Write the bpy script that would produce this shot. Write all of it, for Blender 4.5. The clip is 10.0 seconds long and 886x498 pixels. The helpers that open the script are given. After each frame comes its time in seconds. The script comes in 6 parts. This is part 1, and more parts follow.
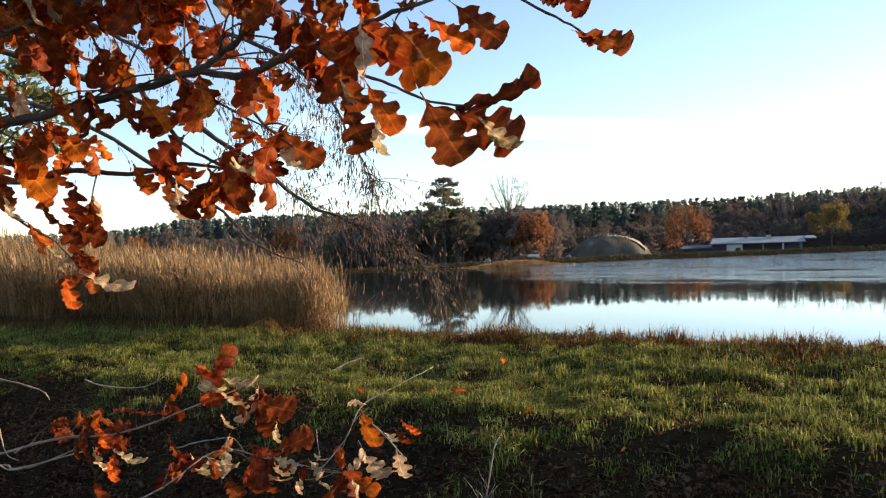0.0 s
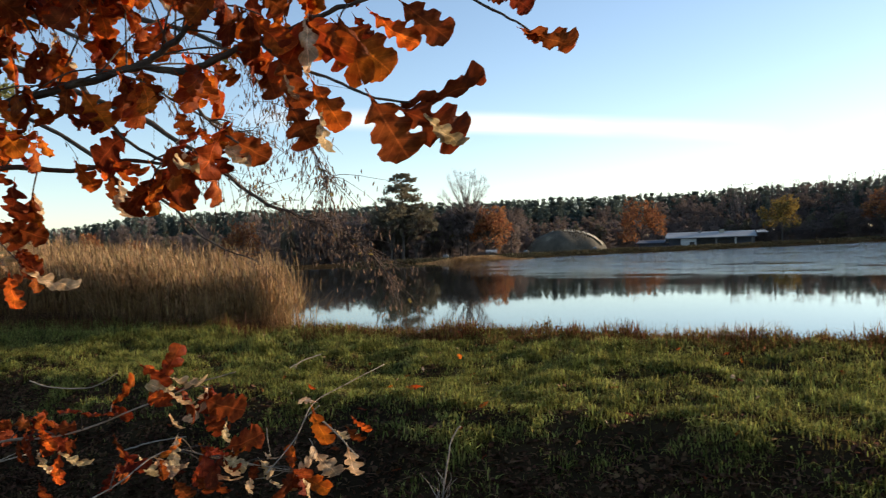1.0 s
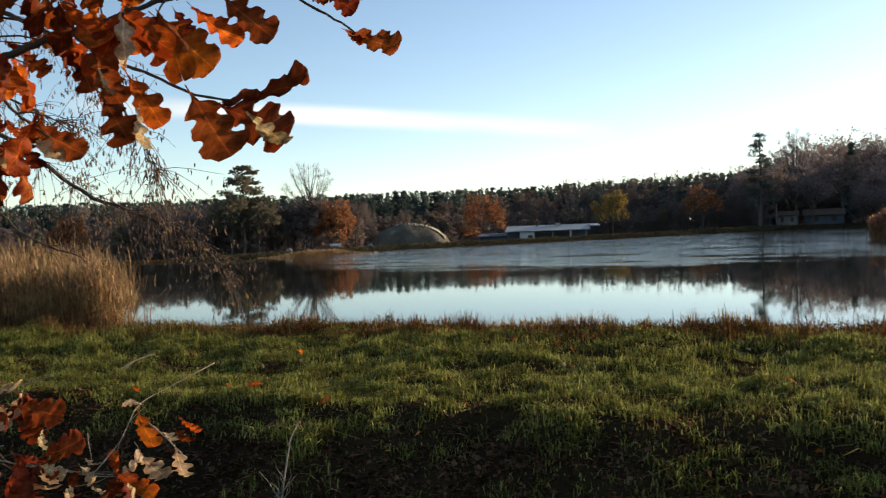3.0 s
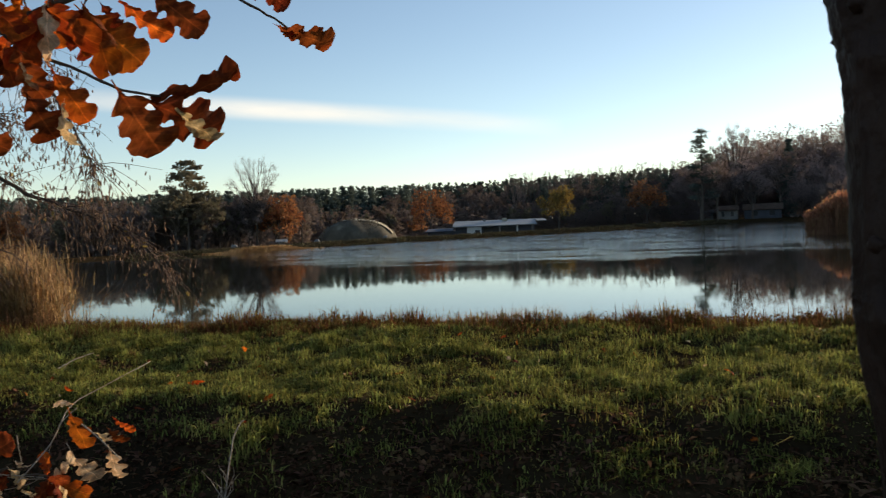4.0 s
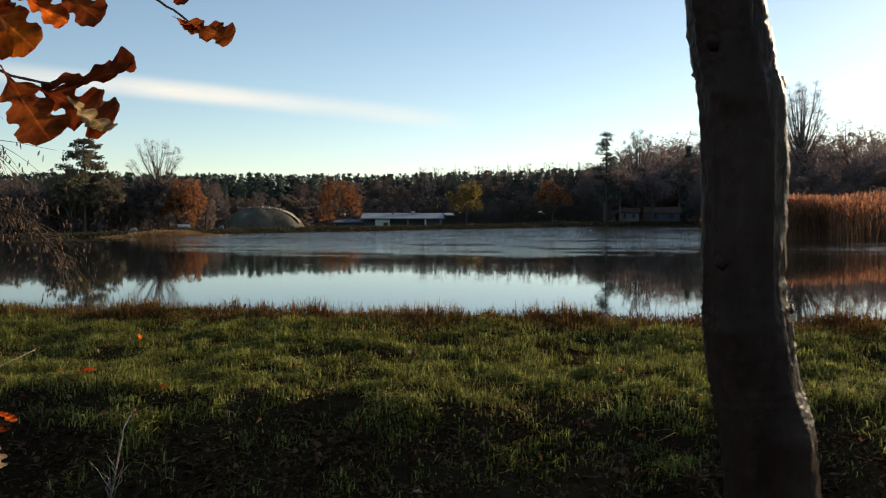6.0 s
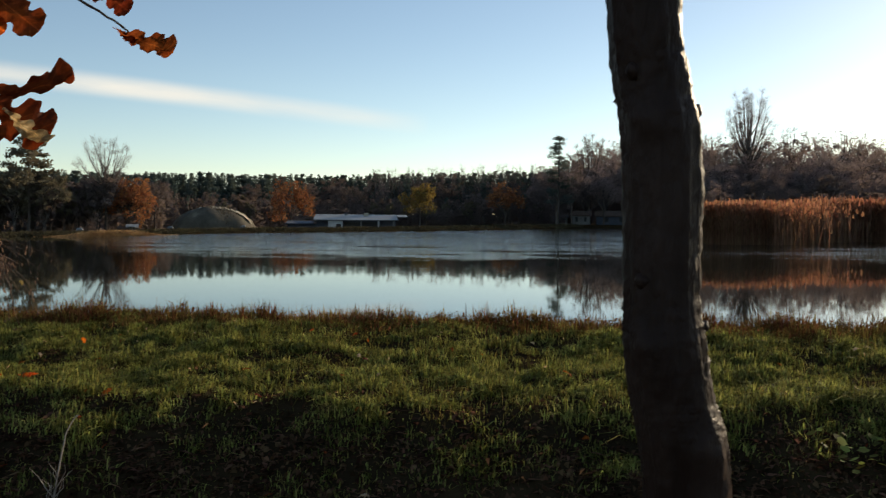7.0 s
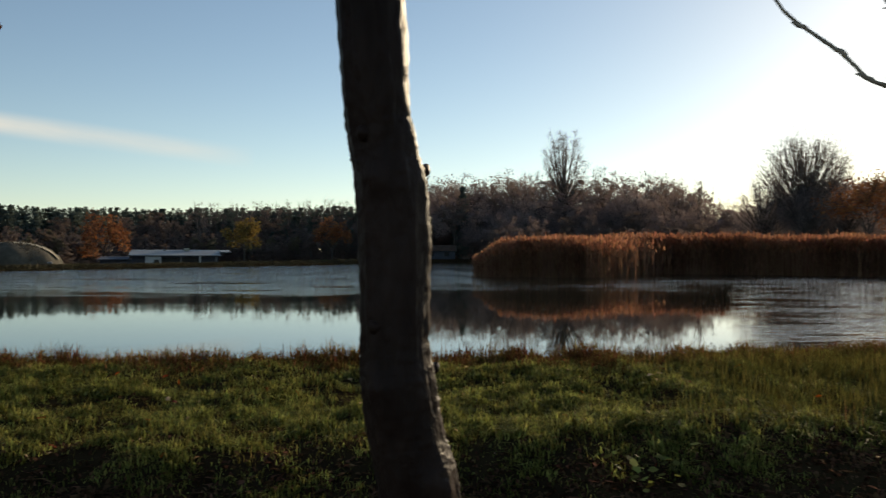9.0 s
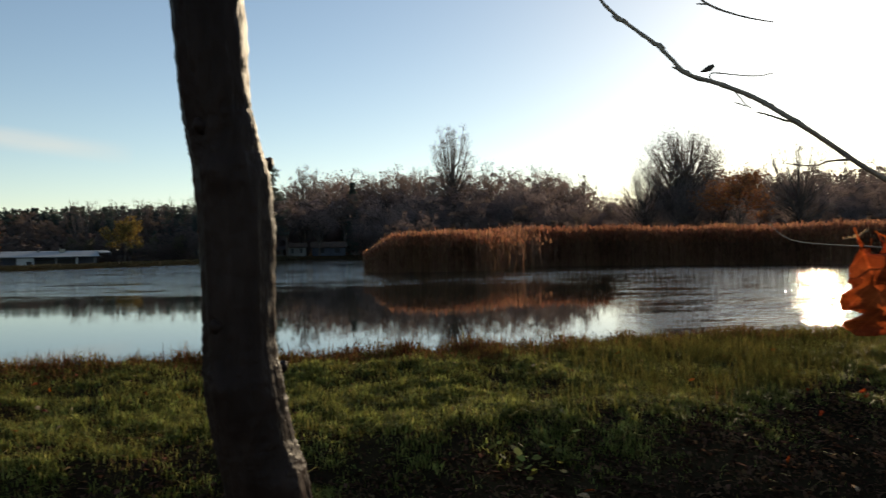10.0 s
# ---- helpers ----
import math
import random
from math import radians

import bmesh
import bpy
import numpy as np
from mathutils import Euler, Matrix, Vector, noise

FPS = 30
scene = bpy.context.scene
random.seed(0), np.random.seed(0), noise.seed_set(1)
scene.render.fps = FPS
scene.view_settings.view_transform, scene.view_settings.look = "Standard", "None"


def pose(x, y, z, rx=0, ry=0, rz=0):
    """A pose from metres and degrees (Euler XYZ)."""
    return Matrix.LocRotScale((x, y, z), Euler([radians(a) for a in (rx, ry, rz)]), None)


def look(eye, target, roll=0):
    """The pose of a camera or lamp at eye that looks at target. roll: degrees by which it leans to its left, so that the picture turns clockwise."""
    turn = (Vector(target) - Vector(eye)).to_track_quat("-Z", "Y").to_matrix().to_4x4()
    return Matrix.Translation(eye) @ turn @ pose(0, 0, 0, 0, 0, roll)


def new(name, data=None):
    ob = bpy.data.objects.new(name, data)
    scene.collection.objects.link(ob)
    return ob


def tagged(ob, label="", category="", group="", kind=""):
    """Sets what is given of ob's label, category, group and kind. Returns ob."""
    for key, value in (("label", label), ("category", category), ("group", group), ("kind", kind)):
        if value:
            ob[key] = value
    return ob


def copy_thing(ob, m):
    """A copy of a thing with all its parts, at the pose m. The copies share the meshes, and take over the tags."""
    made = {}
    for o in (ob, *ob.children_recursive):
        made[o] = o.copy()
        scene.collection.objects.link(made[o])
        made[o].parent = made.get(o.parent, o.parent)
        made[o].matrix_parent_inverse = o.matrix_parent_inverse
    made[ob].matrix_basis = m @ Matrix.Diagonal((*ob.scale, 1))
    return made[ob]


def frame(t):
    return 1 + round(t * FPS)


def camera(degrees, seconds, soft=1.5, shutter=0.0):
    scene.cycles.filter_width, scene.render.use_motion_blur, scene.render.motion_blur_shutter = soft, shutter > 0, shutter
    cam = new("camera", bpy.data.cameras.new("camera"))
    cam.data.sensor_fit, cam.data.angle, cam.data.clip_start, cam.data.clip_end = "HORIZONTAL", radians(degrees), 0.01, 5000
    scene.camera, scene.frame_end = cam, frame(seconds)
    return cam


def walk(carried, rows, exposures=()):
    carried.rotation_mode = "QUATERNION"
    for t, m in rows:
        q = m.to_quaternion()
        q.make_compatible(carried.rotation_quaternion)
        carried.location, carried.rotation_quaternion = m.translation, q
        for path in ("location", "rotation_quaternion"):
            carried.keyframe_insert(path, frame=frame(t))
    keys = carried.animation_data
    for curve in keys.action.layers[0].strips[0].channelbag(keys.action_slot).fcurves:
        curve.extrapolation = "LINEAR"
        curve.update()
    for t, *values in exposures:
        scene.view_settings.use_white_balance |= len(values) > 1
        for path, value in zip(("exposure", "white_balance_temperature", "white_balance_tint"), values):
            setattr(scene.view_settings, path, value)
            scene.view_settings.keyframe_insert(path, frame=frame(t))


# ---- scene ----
cam = camera(54.8, 10.0, soft=1.15, shutter=0.5)
EXPOSURES = [(0, 1.05, 7100, 12), (0.7, 0.79, 7100, 11.5), (1.5, 0.54, 7200, 10.5), (2.0, 0.54, 7300, 10), (2.5, 0.6, 7320, 9.5), (4.5, 0.22, 7450, 9), (6.5, 0.2, 7450, 8.5), (8.0, -0.14, 7450, 7), (8.5, -0.15, 7550, 6.5), (10, -0.12, 7500, 8)]
PATH = [
    (0, (-0.007, 0.509, 1.542), (-0.059, 2.508, 1.539), -1.7),
    (0.5, (0.004, 0.514, 1.54), (-0.019, 2.514, 1.53), -1.8),
    (1, (0.017, 0.509, 1.543), (0.062, 2.508, 1.527), -2.0),
    (1.5, (0.022, 0.487, 1.552), (0.147, 2.483, 1.541), -1.7),
    (2, (0.032, 0.473, 1.552), (0.25, 2.461, 1.538), -1.8),
    (2.5, (0.044, 0.468, 1.55), (0.37, 2.441, 1.517), -2.0),
    (4, (0.081, 0.45, 1.552), (0.603, 2.379, 1.492), -2.3),
    (4.5, (0.095, 0.429, 1.552), (0.694, 2.336, 1.481), -2.3),
    (5, (0.091, 0.426, 1.556), (0.744, 2.315, 1.477), -1.8),
    (6.5, (0.105, 0.365, 1.579), (0.874, 2.21, 1.497), 0.4),
    (7, (0.113, 0.343, 1.594), (0.94, 2.162, 1.517), 0.4),
    (7.5, (0.12, 0.307, 1.612), (1.02, 2.092, 1.56), 0.9),
    (8, (0.148, 0.285, 1.614), (1.144, 2.019, 1.606), 1.2),
    (8.5, (0.172, 0.25, 1.62), (1.26, 1.928, 1.631), 0.7),
    (9, (0.189, 0.214, 1.619), (1.363, 1.833, 1.625), 0.2),
    (9.5, (0.22, 0.185, 1.62), (1.494, 1.726, 1.626), -0.8),
    (10, (0.251, 0.184, 1.617), (1.621, 1.641, 1.611), -0.8),
]
walk(cam, [(t, look(eye, target, roll)) for t, eye, target, roll in PATH], EXPOSURES)

# ---- light ----
SUN_AZ, SUN_EL = 68.5, 15.0
world = bpy.data.worlds.new("sky")
scene.world = world
world.use_nodes = True
wn = world.node_tree
sky = wn.nodes.new("ShaderNodeTexSky")
sky.sky_type = "NISHITA"
sky.sun_disc = False
sky.sun_elevation = radians(SUN_EL)
sky.sun_rotation = radians(SUN_AZ)
sky.air_density, sky.dust_density, sky.ozone_density = 0.8, 0.2, 1.8
wn.links.new(sky.outputs["Color"], wn.nodes["Background"].inputs["Color"])
wn.nodes["Background"].inputs["Strength"].default_value = 0.145
sun_data = bpy.data.lights.new("sun", "SUN")
sun_data.energy, sun_data.angle, sun_data.color = 4.5, radians(0.6), (1.0, 0.84, 0.64)
sun = new("sun", sun_data)
sa, se = radians(SUN_AZ), radians(SUN_EL)
sun_way = Vector((math.cos(se) * math.sin(sa), math.cos(se) * math.cos(sa), math.sin(se)))
sun.matrix_world = look(sun_way * 60, (0, 0, 0))

# ---- materials ----


def mat(name, c1, c2, scale=4.0, rough=0.8, bump=0.3, fine=60.0, vary=0.0, island=0.0, trans=0.0, c3=None, stretch=(1, 1, 1), spec=0.3, hue=0.0, up=0.0):
    """Two-scale mottled surface. vary, island: spread of brightness from object to object, from piece to piece. trans: share of light let through. up: how far the shading follows the crown, not the single leaf."""
    m = bpy.data.materials.new(name)
    m.use_nodes = True
    nt = m.node_tree
    N, link = nt.nodes, nt.links.new
    bsdf = N["Principled BSDF"]
    co = N.new("ShaderNodeTexCoord")
    mp = N.new("ShaderNodeMapping")
    mp.inputs["Scale"].default_value = stretch
    link(co.outputs["Object"], mp.inputs["Vector"])
    big, small = N.new("ShaderNodeTexNoise"), N.new("ShaderNodeTexNoise")
    for tex, sc in ((big, scale), (small, fine)):
        tex.inputs["Scale"].default_value = sc
        tex.inputs["Detail"].default_value = 4.0
        link(mp.outputs["Vector"], tex.inputs["Vector"])
    ramp = N.new("ShaderNodeValToRGB")
    ramp.color_ramp.elements[0].position, ramp.color_ramp.elements[1].position = 0.35, 0.66
    ramp.color_ramp.elements[0].color, ramp.color_ramp.elements[1].color = (*c1, 1), (*c2, 1)
    if c3:
        e = ramp.color_ramp.elements.new(0.74)
        e.color = (*c3, 1)
    link(big.outputs["Fac"], ramp.inputs["Fac"])
    grain = N.new("ShaderNodeMapRange")
    grain.inputs["To Min"].default_value, grain.inputs["To Max"].default_value = 0.72, 1.28
    link(small.outputs["Fac"], grain.inputs["Value"])
    value = grain.outputs["Result"]
    hs = N.new("ShaderNodeHueSaturation")
    for amount, node, out in ((vary, "ShaderNodeObjectInfo", "Random"), (island, "ShaderNodeNewGeometry", "Random Per Island")):
        if amount:
            src = N.new(node)
            r = N.new("ShaderNodeMapRange")
            r.inputs["To Min"].default_value, r.inputs["To Max"].default_value = 1 - amount, 1 + amount
            link(src.outputs[out], r.inputs["Value"])
            mul = N.new("ShaderNodeMath")
            mul.operation = "MULTIPLY"
            link(value, mul.inputs[0])
            link(r.outputs["Result"], mul.inputs[1])
            value = mul.outputs[0]
            if hue:
                k = N.new("ShaderNodeMath")
                k.operation = "MULTIPLY"
                k.inputs[1].default_value = 7.31
                link(src.outputs[out], k.inputs[0])
                f = N.new("ShaderNodeMath")
                f.operation = "FRACT"
                link(k.outputs[0], f.inputs[0])
                h = N.new("ShaderNodeMapRange")
                h.inputs["To Min"].default_value, h.inputs["To Max"].default_value = 0.5 - hue, 0.5 + hue
                link(f.outputs[0], h.inputs["Value"])
                link(h.outputs["Result"], hs.inputs["Hue"])
    link(ramp.outputs["Color"], hs.inputs["Color"])
    link(value, hs.inputs["Value"])
    link(hs.outputs["Color"], bsdf.inputs["Base Color"])
    bsdf.inputs["Roughness"].default_value = rough
    bsdf.inputs["Specular IOR Level"].default_value = spec
    if bump:
        b = N.new("ShaderNodeBump")
        b.inputs["Strength"].default_value = bump
        b.inputs["Distance"].default_value = 0.02
        link(small.outputs["Fac"], b.inputs["Height"])
        link(b.outputs["Normal"], bsdf.inputs["Normal"])
    if up:
        geo, lift, tilt = N.new("ShaderNodeNewGeometry"), N.new("ShaderNodeVectorMath"), N.new("ShaderNodeVectorMath")
        lift.operation, tilt.operation = "MULTIPLY_ADD", "NORMALIZE"
        lift.inputs[1].default_value, lift.inputs[2].default_value = (1 - up,) * 3, (up * 0.25, -up * 0.3, up)
        link(geo.outputs["Normal"], lift.inputs[0])
        link(lift.outputs[0], tilt.inputs[0])
        link(tilt.outputs[0], bsdf.inputs["Normal"])
    if trans:
        tr = N.new("ShaderNodeBsdfTranslucent")
        link(hs.outputs["Color"], tr.inputs["Color"])
        mix = N.new("ShaderNodeMixShader")
        mix.inputs["Fac"].default_value = trans
        link(bsdf.outputs["BSDF"], mix.inputs[1])
        link(tr.outputs["BSDF"], mix.inputs[2])
        link(mix.outputs["Shader"], N["Material Output"].inputs["Surface"])
    return m


M = {
    "soil": mat("soil_and_grass", (0.024, 0.016, 0.009), (0.05, 0.033, 0.016), 1.3, 1.0, 0.6, 45, c3=(0.06, 0.04, 0.016), spec=0.0),
    "grass": mat("grass", (0.125, 0.13, 0.03), (0.31, 0.3, 0.078), 2.6, 0.6, 0, 9, island=0.85, hue=0.035, trans=0.42, c3=(0.32, 0.21, 0.09), spec=0.02),
    "tuft": mat("dry_tuft", (0.12, 0.056, 0.022), (0.2, 0.12, 0.042), 1.6, 0.8, 0, 8, island=0.65, hue=0.045, trans=0.4, spec=0.0, c3=(0.11, 0.11, 0.03)),
    "rough": mat("rough_grass", (0.1, 0.095, 0.025), (0.19, 0.15, 0.04), 1.4, 0.7, 0, 8, island=0.5, hue=0.02, trans=0.45, c3=(0.17, 0.09, 0.035), spec=0.0),
    "litter": mat("leaf_litter", (0.06, 0.031, 0.018), (0.145, 0.078, 0.042), 3, 0.9, 0, 20, island=0.6, hue=0.02, trans=0.1, spec=0.0),
    "reed": mat("dry_reed", (0.26, 0.15, 0.07), (0.46, 0.3, 0.155), 0.8, 0.75, 0, 6, island=0.6, hue=0.015, trans=0.3, spec=0.05),
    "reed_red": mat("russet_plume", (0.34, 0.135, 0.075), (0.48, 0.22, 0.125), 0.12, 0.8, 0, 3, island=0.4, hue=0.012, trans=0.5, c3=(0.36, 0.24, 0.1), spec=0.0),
    # stems and leaves duller than plumes, darkened further for shade inside the bed
    "shaded_red_stem": mat("shaded_russet_stem", (0.21, 0.112, 0.07), (0.34, 0.19, 0.118), 0.12, 0.8, 0, 3, island=0.4, hue=0.015, trans=0.5, c3=(0.34, 0.25, 0.11), spec=0.0),
    # straw-coloured bed likewise: the shade among its stems is in the colour
    "shaded_reed_stem": mat("shaded_reed_stem", (0.24, 0.14, 0.066), (0.42, 0.265, 0.132), 0.8, 0.75, 0, 6, island=0.6, hue=0.015, trans=0.25, spec=0.05),
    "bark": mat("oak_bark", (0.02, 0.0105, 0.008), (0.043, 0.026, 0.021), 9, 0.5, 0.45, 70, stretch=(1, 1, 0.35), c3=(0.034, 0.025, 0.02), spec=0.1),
    "twig": mat("twig_bark", (0.05, 0.035, 0.025), (0.11, 0.08, 0.06), 14, 0.75, 0.4, 160, vary=0.15),
    "alder_twig": mat("alder_twigs", (0.07, 0.042, 0.03), (0.13, 0.078, 0.055), 6, 0.75, 0.2, 60),
    "catkin": mat("catkin_brown", (0.11, 0.06, 0.038), (0.2, 0.11, 0.065), 5, 0.8, 0, 40, island=0.4),
    # for dead twigs, and as the sun's glare on the side oak's twig
    "dead_glare_twig": mat("grey_dead_glare_twig", (0.24, 0.18, 0.135), (0.42, 0.34, 0.26), 12, 0.8, 0.3, 120),
    "far_bark": mat("far_bark", (0.08, 0.066, 0.056), (0.14, 0.115, 0.1), 1.2, 0.9, 0.2, 8, vary=0.25, spec=0.05),
    "far_twig": mat("far_twigs", (0.29, 0.225, 0.205), (0.4, 0.315, 0.29), 1.2, 0.9, 0, 8, vary=0.2, trans=0.3, spec=0.0, up=0.6),
    "leaf": mat("rust_oak_leaf", (0.34, 0.055, 0.01), (0.64, 0.155, 0.018), 22, 0.55, 0.25, 220, vary=0.42, hue=0.008, trans=0.58, spec=0.15, c3=(0.46, 0.19, 0.05)),
    "leaf_dark": mat("brown_oak_leaf", (0.17, 0.026, 0.008), (0.3, 0.062, 0.015), 25, 0.55, 0.25, 220, vary=0.35, hue=0.008, trans=0.42, spec=0.1),
    "leaf_pale": mat("pale_oak_leaf", (0.58, 0.36, 0.17), (0.78, 0.57, 0.35), 30, 0.6, 0.25, 220, vary=0.2, hue=0.012, trans=0.35, c3=(0.45, 0.2, 0.08)),
    "pine": mat("pine_needles", (0.085, 0.11, 0.09), (0.15, 0.172, 0.142), 0.25, 0.85, 0, 2, vary=0.25, island=0.15, hue=0.01, trans=0.25, spec=0.0, up=0.65),
    "young_pine": mat("young_pine_needles", (0.13, 0.14, 0.05), (0.2, 0.2, 0.08), 0.6, 0.7, 0, 6, island=0.3, hue=0.015, trans=0.45),
    "brown_crown": mat("brown_foliage", (0.2, 0.15, 0.125), (0.29, 0.22, 0.187), 0.12, 0.9, 0, 2, vary=0.25, island=0.06, hue=0.015, trans=0.25, spec=0.0, up=0.75),
    "mauve_crown": mat("mauve_brown_foliage", (0.33, 0.245, 0.222), (0.45, 0.34, 0.305), 0.12, 0.9, 0, 2, vary=0.25, island=0.05, hue=0.015, trans=0.35, spec=0.0, up=0.75),
    "orange_crown": mat("orange_foliage", (0.3, 0.115, 0.05), (0.42, 0.19, 0.085), 0.3, 0.85, 0, 2, vary=0.15, island=0.15, hue=0.012, trans=0.3, spec=0.0, up=0.45),
    "yellow_crown": mat("yellow_foliage", (0.26, 0.17, 0.05), (0.36, 0.25, 0.08), 0.3, 0.8, 0, 2, island=0.15, hue=0.015, trans=0.3, spec=0.0, up=0.45),
    "olive_crown": mat("olive_foliage", (0.18, 0.155, 0.1), (0.27, 0.225, 0.15), 0.3, 0.85, 0, 2, island=0.12, hue=0.015, trans=0.3, spec=0.0, up=0.65),
    "far_wall": mat("pale_wall", (0.4, 0.4, 0.39), (0.5, 0.5, 0.48), 0.6, 0.85, 0.1, 6),
    "grey_wall": mat("grey_plaster", (0.12, 0.12, 0.118), (0.18, 0.18, 0.175), 0.6, 0.85, 0.1, 6),
    "far_roof": mat("grey_roof_sheet", (0.16, 0.168, 0.17), (0.22, 0.228, 0.23), 0.5, 0.5, 0.1, 8),
    "blue_wall": mat("blue_grey_cladding", (0.045, 0.055, 0.075), (0.07, 0.08, 0.105), 0.7, 0.7, 0.1, 8),
    "dark": mat("dark_opening", (0.015, 0.016, 0.018), (0.03, 0.03, 0.03), 1, 0.5, 0, 5),
    "tile": mat("brown_tile_roof", (0.1, 0.07, 0.055), (0.17, 0.11, 0.08), 1.5, 0.85, 0.3, 12),
    "weeds": mat("dull_weeds", (0.085, 0.072, 0.052), (0.15, 0.125, 0.092), 0.6, 0.9, 0, 5, island=0.5, hue=0.02, trans=0.2, spec=0.0),
    "sky_twig": mat("grey_twigs", (0.15, 0.118, 0.108), (0.22, 0.175, 0.16), 1.2, 0.9, 0, 8, vary=0.2, trans=0.3, spec=0.0, up=0.4),
    "sand": mat("pale_sand", (0.3, 0.27, 0.2), (0.44, 0.4, 0.31), 0.9, 0.95, 0.6, 5),
    "gravel": mat("sand_heap", (0.07, 0.06, 0.044), (0.12, 0.103, 0.076), 0.5, 0.95, 0.8, 3, c3=(0.2, 0.175, 0.13)),
}


def add_veins(m):
    """A paler midrib and side veins on a leaf that lies along its own y axis, and browned patches."""
    nt = m.node_tree
    N, link = nt.nodes, nt.links.new

    def calc(op, a, b=None):
        n = N.new("ShaderNodeMath")
        n.operation = op
        for i, q in enumerate((a, b)):
            if isinstance(q, (int, float)):
                n.inputs[i].default_value = q
            elif q is not None:
                link(q, n.inputs[i])
        return n.outputs[0]
    co, sep = N.new("ShaderNodeTexCoord"), N.new("ShaderNodeSeparateXYZ")
    link(co.outputs["Object"], sep.inputs["Vector"])
    ax = calc("ABSOLUTE", sep.outputs["X"])
    rib = N.new("ShaderNodeMapRange")
    rib.inputs["From Min"].default_value, rib.inputs["From Max"].default_value = 0.0006, 0.0018
    rib.inputs["To Min"].default_value, rib.inputs["To Max"].default_value = 1.7, 1.0
    link(ax, rib.inputs["Value"])
    wave = calc("COSINE", calc("MULTIPLY", calc("SUBTRACT", sep.outputs["Y"], calc("MULTIPLY", ax, 0.8)), 6.283 / 0.016))
    side = N.new("ShaderNodeMapRange")
    side.inputs["From Min"].default_value, side.inputs["From Max"].default_value = 0.85, 1.0
    side.inputs["To Min"].default_value, side.inputs["To Max"].default_value = 1.0, 1.3
    link(wave, side.inputs["Value"])
    spots = N.new("ShaderNodeTexNoise")
    spots.inputs["Scale"].default_value, spots.inputs["Detail"].default_value = 38.0, 5.0
    link(co.outputs["Object"], spots.inputs["Vector"])
    brown = N.new("ShaderNodeMapRange")
    brown.inputs["From Min"].default_value, brown.inputs["From Max"].default_value = 0.5, 0.62
    brown.inputs["To Min"].default_value, brown.inputs["To Max"].default_value = 1.0, 0.55
    link(spots.outputs["Fac"], brown.inputs["Value"])
    hs = next(n for n in N if n.type == "HUE_SAT")
    old = hs.inputs["Value"].links[0].from_socket
    link(calc("MULTIPLY", calc("MULTIPLY", old, rib.outputs["Result"]), calc("MULTIPLY", side.outputs["Result"], brown.outputs["Result"])), hs.inputs["Value"])


for key in ("leaf", "leaf_dark", "leaf_pale"):
    add_veins(M[key])


